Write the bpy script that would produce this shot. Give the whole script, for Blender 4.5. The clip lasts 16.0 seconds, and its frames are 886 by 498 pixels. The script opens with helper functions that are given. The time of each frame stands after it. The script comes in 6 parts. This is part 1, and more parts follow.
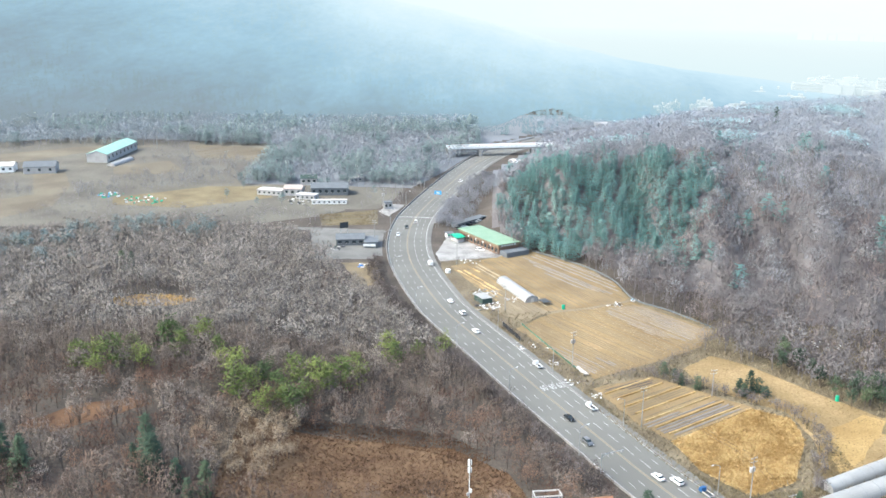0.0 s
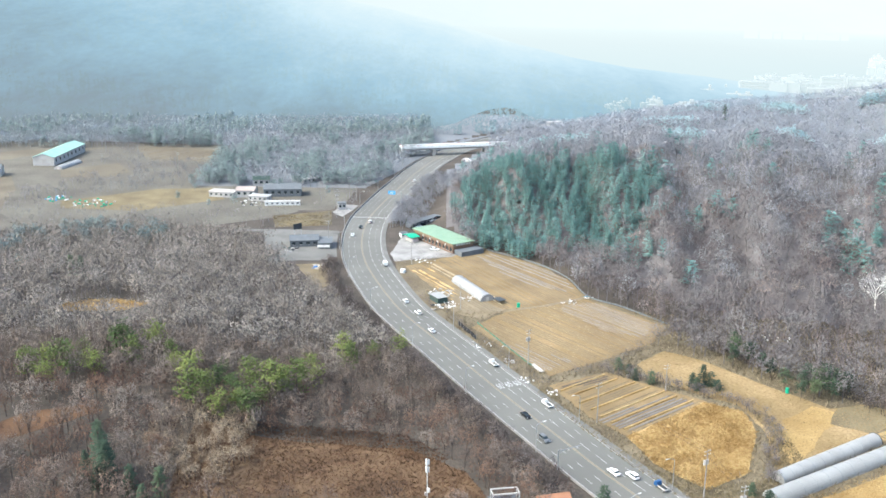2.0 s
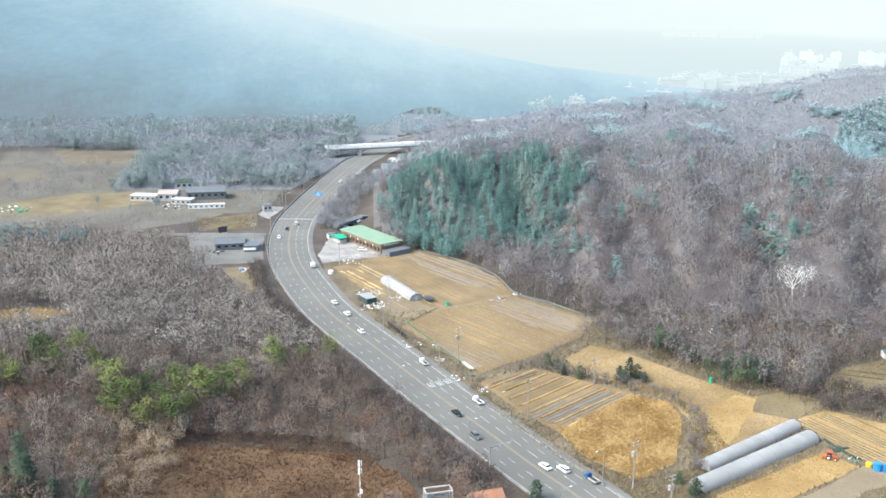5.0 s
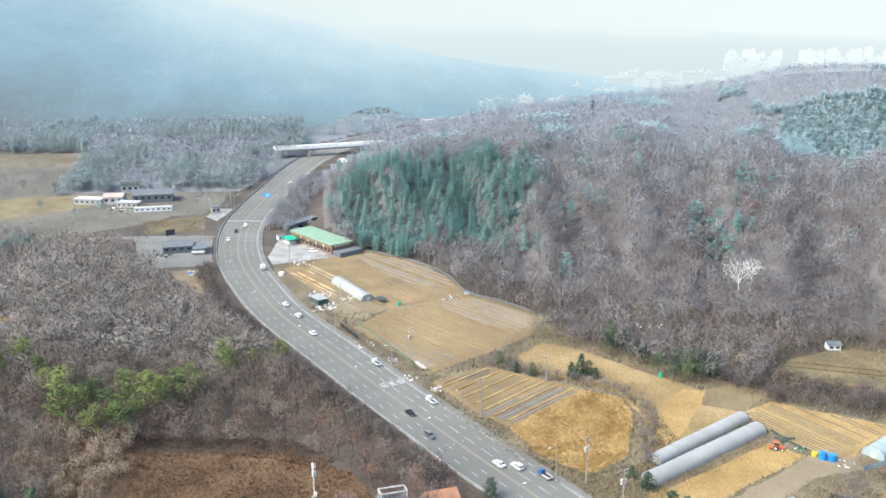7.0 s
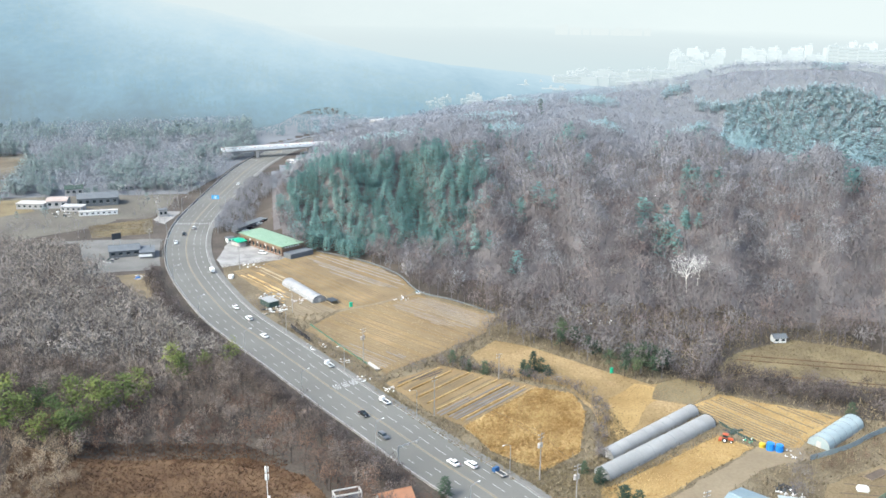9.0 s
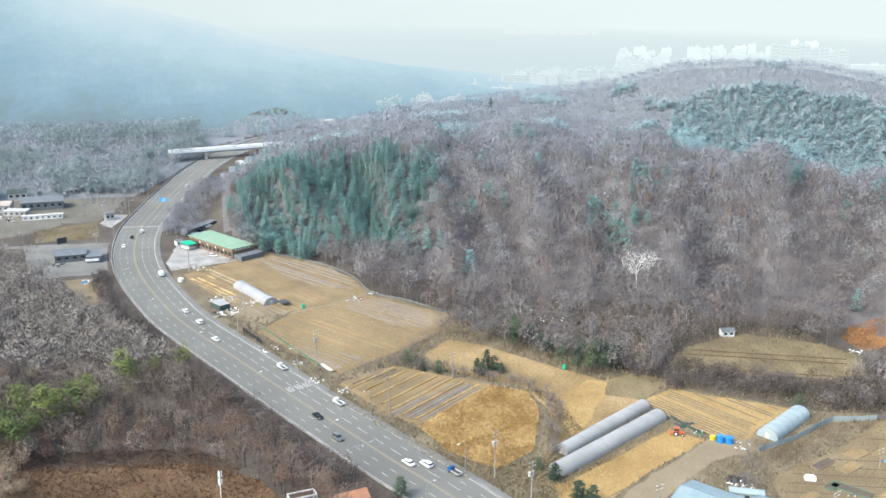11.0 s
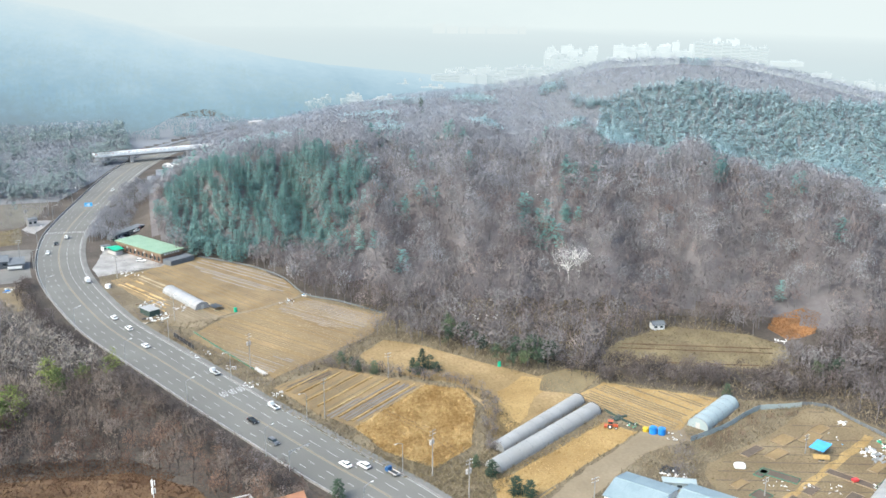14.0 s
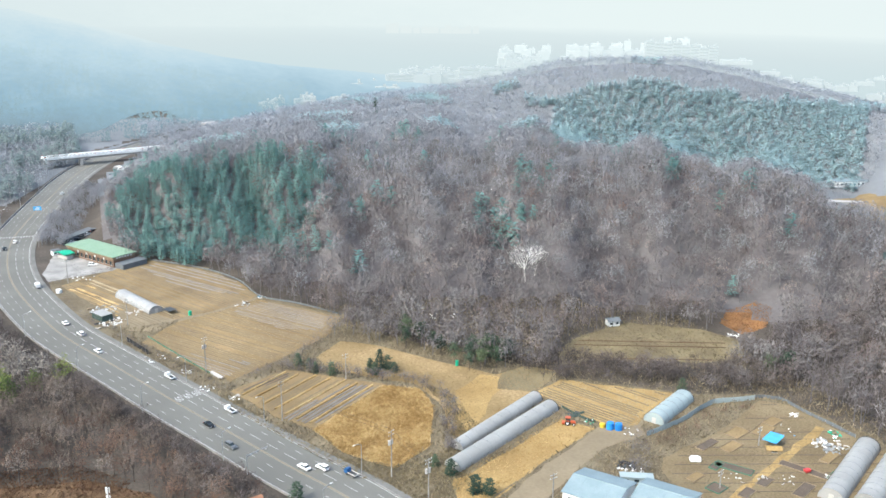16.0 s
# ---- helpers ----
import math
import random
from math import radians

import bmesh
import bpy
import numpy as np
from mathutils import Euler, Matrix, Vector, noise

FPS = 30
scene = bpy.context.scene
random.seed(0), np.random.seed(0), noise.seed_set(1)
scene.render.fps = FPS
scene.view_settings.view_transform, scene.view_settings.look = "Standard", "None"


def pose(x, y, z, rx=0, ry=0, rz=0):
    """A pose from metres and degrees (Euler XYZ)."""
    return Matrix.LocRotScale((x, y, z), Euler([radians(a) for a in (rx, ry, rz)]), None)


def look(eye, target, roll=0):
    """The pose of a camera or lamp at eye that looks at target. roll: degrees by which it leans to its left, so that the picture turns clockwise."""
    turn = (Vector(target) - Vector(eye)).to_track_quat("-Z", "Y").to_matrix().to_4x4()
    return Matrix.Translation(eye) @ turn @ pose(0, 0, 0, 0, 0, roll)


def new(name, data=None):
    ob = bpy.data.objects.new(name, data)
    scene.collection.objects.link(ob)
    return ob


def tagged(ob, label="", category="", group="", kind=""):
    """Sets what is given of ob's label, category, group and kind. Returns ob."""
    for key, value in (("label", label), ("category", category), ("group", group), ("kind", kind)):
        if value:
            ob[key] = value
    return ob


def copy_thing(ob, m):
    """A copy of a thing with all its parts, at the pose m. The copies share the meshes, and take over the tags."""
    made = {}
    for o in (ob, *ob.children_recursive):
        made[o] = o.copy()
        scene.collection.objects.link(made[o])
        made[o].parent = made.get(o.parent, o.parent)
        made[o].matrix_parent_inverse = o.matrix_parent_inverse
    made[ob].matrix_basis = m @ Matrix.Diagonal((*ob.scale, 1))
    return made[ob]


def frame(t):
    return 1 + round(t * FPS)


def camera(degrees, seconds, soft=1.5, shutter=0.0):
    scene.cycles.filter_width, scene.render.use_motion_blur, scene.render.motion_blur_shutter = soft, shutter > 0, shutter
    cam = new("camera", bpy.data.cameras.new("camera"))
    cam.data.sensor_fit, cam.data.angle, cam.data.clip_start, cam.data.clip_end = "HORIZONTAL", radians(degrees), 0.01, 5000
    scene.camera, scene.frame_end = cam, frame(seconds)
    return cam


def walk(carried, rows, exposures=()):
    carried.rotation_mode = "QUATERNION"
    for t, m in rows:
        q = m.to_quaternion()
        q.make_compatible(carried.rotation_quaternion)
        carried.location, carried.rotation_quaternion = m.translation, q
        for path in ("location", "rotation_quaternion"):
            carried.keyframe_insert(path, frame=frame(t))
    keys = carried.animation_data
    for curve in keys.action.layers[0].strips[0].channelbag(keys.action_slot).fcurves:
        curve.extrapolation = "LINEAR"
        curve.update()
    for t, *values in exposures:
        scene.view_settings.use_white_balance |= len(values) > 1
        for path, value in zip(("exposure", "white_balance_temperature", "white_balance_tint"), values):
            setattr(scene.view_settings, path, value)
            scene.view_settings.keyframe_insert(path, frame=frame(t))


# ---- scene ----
# ---------- camera: hovers 140 m above the road and turns to the right ----------
EYE_Z, TILT, LEAN = 140.0, -15.9635, 0.393
cam = camera(49.51, 16.0, soft=1.6)
EXPOSURE = 1.6
TURN = [(0, 0), (0.5, .69), (1, 1.39), (1.5, 2.11), (2, 2.81), (2.5, 3.5), (3, 4.19), (3.5, 4.92), (4, 5.72),
        (6.5, 9.54), (7, 10.31), (7.5, 11.06), (8, 11.83), (8.5, 12.58), (9, 13.34), (11.5, 17.02), (12, 17.72),
        (12.5, 18.41), (13, 19.09), (13.5, 19.76), (14, 20.45), (14.5, 21.13), (15, 21.8), (15.5, 22.49), (16, 23.16)]
walk(cam, [(t, pose(0, 0, EYE_Z, 90 + TILT, 0, -a) @ pose(0, 0, 0, 0, 0, LEAN)) for t, a in TURN],
     [(t, EXPOSURE + e, 6180, 1) for t, e in ((0, .24), (2.5, .18), (6.5, .09), (9, .03), (12.5, 0), (16, -.04))])

# ---------- light: hazy winter day, veiled sun ----------
SUN_EL, SUN_AZ = 46.0, 255.0           # bearing clockwise from the first view
world = bpy.data.worlds.new("hazy_sky")
scene.world = world
world.use_nodes = True
wn = world.node_tree
sky = wn.nodes.new("ShaderNodeTexSky")
sky.sky_type, sky.sun_disc = "NISHITA", False
sky.sun_elevation, sky.sun_rotation = radians(SUN_EL), radians(SUN_AZ)
sky.air_density, sky.dust_density, sky.ozone_density = 1.0, 4.0, 1.0
wn.nodes["Background"].inputs["Strength"].default_value = 0.15
wn.links.new(sky.outputs[0], wn.nodes["Background"].inputs["Color"])
sun_data = bpy.data.lights.new("sun", "SUN")
sun_data.energy, sun_data.angle, sun_data.color = 0.85, radians(12), (1.0, 0.97, 0.93)
sun = new("sun", sun_data)
sd = Vector((math.sin(radians(SUN_AZ)) * math.cos(radians(SUN_EL)), math.cos(radians(SUN_AZ)) * math.cos(radians(SUN_EL)), math.sin(radians(SUN_EL))))
sun.matrix_world = look(sd * 400, (0, 0, 0))


# ---------- materials ----------
def mat(name, colors, scale=0.3, rough=0.9, fine=6.0, bump=0.2, metal=0.0, glow=None, island=0.0, grit=0.8):
    """Noise at two scales between the colours; fine relief."""
    m = bpy.data.materials.new(name)
    m.use_nodes = True
    nt = m.node_tree
    b = nt.nodes["Principled BSDF"]
    b.inputs["Roughness"].default_value = rough
    b.inputs["Metallic"].default_value = metal
    b.inputs["Specular IOR Level"].default_value = 0.25
    geo = nt.nodes.new("ShaderNodeNewGeometry")
    big, small = nt.nodes.new("ShaderNodeTexNoise"), nt.nodes.new("ShaderNodeTexNoise")
    for n, s in ((big, scale), (small, fine)):
        n.inputs["Scale"].default_value = s
        n.inputs["Detail"].default_value = 4
        nt.links.new(geo.outputs["Position"], n.inputs["Vector"])
    mix = nt.nodes.new("ShaderNodeMath")
    mix.operation = "MULTIPLY_ADD"
    mix.inputs[1].default_value = grit
    nt.links.new(small.outputs[0], mix.inputs[0])
    sc = nt.nodes.new("ShaderNodeMath")
    sc.operation = "MULTIPLY_ADD"
    sc.inputs[1].default_value, sc.inputs[2].default_value = 1.3, -0.15 - grit / 2
    nt.links.new(big.outputs[0], sc.inputs[0])
    nt.links.new(sc.outputs[0], mix.inputs[2])
    fac = mix.outputs[0]
    if island:
        isl = nt.nodes.new("ShaderNodeMath")
        isl.operation = "MULTIPLY_ADD"
        isl.inputs[1].default_value = island
        nt.links.new(geo.outputs["Random Per Island"], isl.inputs[0])
        nt.links.new(fac, isl.inputs[2])
        fac = isl.outputs[0]
    ramp = nt.nodes.new("ShaderNodeValToRGB")
    el = ramp.color_ramp.elements
    while len(el) < len(colors):
        el.new(0.5)
    lo, hi = 0.3, 0.85 + island * 0.6
    for i, c in enumerate(colors):
        el[i].position = lo + (hi - lo) * i / max(1, len(colors) - 1)
        el[i].color = (*c, 1)
    nt.links.new(fac, ramp.inputs[0])
    nt.links.new(ramp.outputs[0], b.inputs["Base Color"])
    if bump:
        bp = nt.nodes.new("ShaderNodeBump")
        bp.inputs["Strength"].default_value, bp.inputs["Distance"].default_value = bump, 0.1
        nt.links.new(small.outputs[0], bp.inputs["Height"])
        nt.links.new(bp.outputs[0], b.inputs["Normal"])
    if glow:
        nt.links.new(ramp.outputs[0], b.inputs["Emission Color"])
        b.inputs["Emission Strength"].default_value = glow
    return m


def leafmat(name, lo, mid, hi, single=False):
    """Foliage or twigs: colour by tree (attribute tint) and by twig."""
    m = bpy.data.materials.new(name)
    m.use_nodes = True
    nt = m.node_tree
    b = nt.nodes["Principled BSDF"]
    b.inputs["Roughness"].default_value = 0.85
    b.inputs["Specular IOR Level"].default_value = 0.2
    if single:
        at = nt.nodes.new("ShaderNodeObjectInfo")
    else:
        at = nt.nodes.new("ShaderNodeAttribute")
        at.attribute_name = "tint"
    geo = nt.nodes.new("ShaderNodeNewGeometry")
    add = nt.nodes.new("ShaderNodeMath")
    add.operation = "MULTIPLY_ADD"
    add.inputs[1].default_value = 0.04
    nt.links.new(geo.outputs["Random Per Island"], add.inputs[0])
    nt.links.new(at.outputs["Random" if single else "Fac"], add.inputs[2])
    ramp = nt.nodes.new("ShaderNodeValToRGB")
    el = ramp.color_ramp.elements
    el.new(0.5)
    for e, p, c in zip(el, (0.05, 0.6, 1.25), (lo, mid, hi)):
        e.position = min(p, 1.0)
        e.color = (*c, 1)
    nt.links.new(add.outputs[0], ramp.inputs[0])
    nt.links.new(ramp.outputs[0], b.inputs["Base Color"])
    return m


def plain(name, c, rough=0.6, metal=0.0, var=0.12):
    return mat(name, [tuple(v * (1 - var) for v in c), tuple(min(1, v * (1 + var)) for v in c)], 0.4, rough, 5.0, 0.05, metal, grit=.35)


def haze_glow_mat(name, stops, near, far, side, grain, lit=0.0, shift=0.0):
    """Far distance with haze painted as glow: colours (as seen, 0-255) by range from the viewpoint and sideways, with a
    faint grain of woods and ridge shade.
    """
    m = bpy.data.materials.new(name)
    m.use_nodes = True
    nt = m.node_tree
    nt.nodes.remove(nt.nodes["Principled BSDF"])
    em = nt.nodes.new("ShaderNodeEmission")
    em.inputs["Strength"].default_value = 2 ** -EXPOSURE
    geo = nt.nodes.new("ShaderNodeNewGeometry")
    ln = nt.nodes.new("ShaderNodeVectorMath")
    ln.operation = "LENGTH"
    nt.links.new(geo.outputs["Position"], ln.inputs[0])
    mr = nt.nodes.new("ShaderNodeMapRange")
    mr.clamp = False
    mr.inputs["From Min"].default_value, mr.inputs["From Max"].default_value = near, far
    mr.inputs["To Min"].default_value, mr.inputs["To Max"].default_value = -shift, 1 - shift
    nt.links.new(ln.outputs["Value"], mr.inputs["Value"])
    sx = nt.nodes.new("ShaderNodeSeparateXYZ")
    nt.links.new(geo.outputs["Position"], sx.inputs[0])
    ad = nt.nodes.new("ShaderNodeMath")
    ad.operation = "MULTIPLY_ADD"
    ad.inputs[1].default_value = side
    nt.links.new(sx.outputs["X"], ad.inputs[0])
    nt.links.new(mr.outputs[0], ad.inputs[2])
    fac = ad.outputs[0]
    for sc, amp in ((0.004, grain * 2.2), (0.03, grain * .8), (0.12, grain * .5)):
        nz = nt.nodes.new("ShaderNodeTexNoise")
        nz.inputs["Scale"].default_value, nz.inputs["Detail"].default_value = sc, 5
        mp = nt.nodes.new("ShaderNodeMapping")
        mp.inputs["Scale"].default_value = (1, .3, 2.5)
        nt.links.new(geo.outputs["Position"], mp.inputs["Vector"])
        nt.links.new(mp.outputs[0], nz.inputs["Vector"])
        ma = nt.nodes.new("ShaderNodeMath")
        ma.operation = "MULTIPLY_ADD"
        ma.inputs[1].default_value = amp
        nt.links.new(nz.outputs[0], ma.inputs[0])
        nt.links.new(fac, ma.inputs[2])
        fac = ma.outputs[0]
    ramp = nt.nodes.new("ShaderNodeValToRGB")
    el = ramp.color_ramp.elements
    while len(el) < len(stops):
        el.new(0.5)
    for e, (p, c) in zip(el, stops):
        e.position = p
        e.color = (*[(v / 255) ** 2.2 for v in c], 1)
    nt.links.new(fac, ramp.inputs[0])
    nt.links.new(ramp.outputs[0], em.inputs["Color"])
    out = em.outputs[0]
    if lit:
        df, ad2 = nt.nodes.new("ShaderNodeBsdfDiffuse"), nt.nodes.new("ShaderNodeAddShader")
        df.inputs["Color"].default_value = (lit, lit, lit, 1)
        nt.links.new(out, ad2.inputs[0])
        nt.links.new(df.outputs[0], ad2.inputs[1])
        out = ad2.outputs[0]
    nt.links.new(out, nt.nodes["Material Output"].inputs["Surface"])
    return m


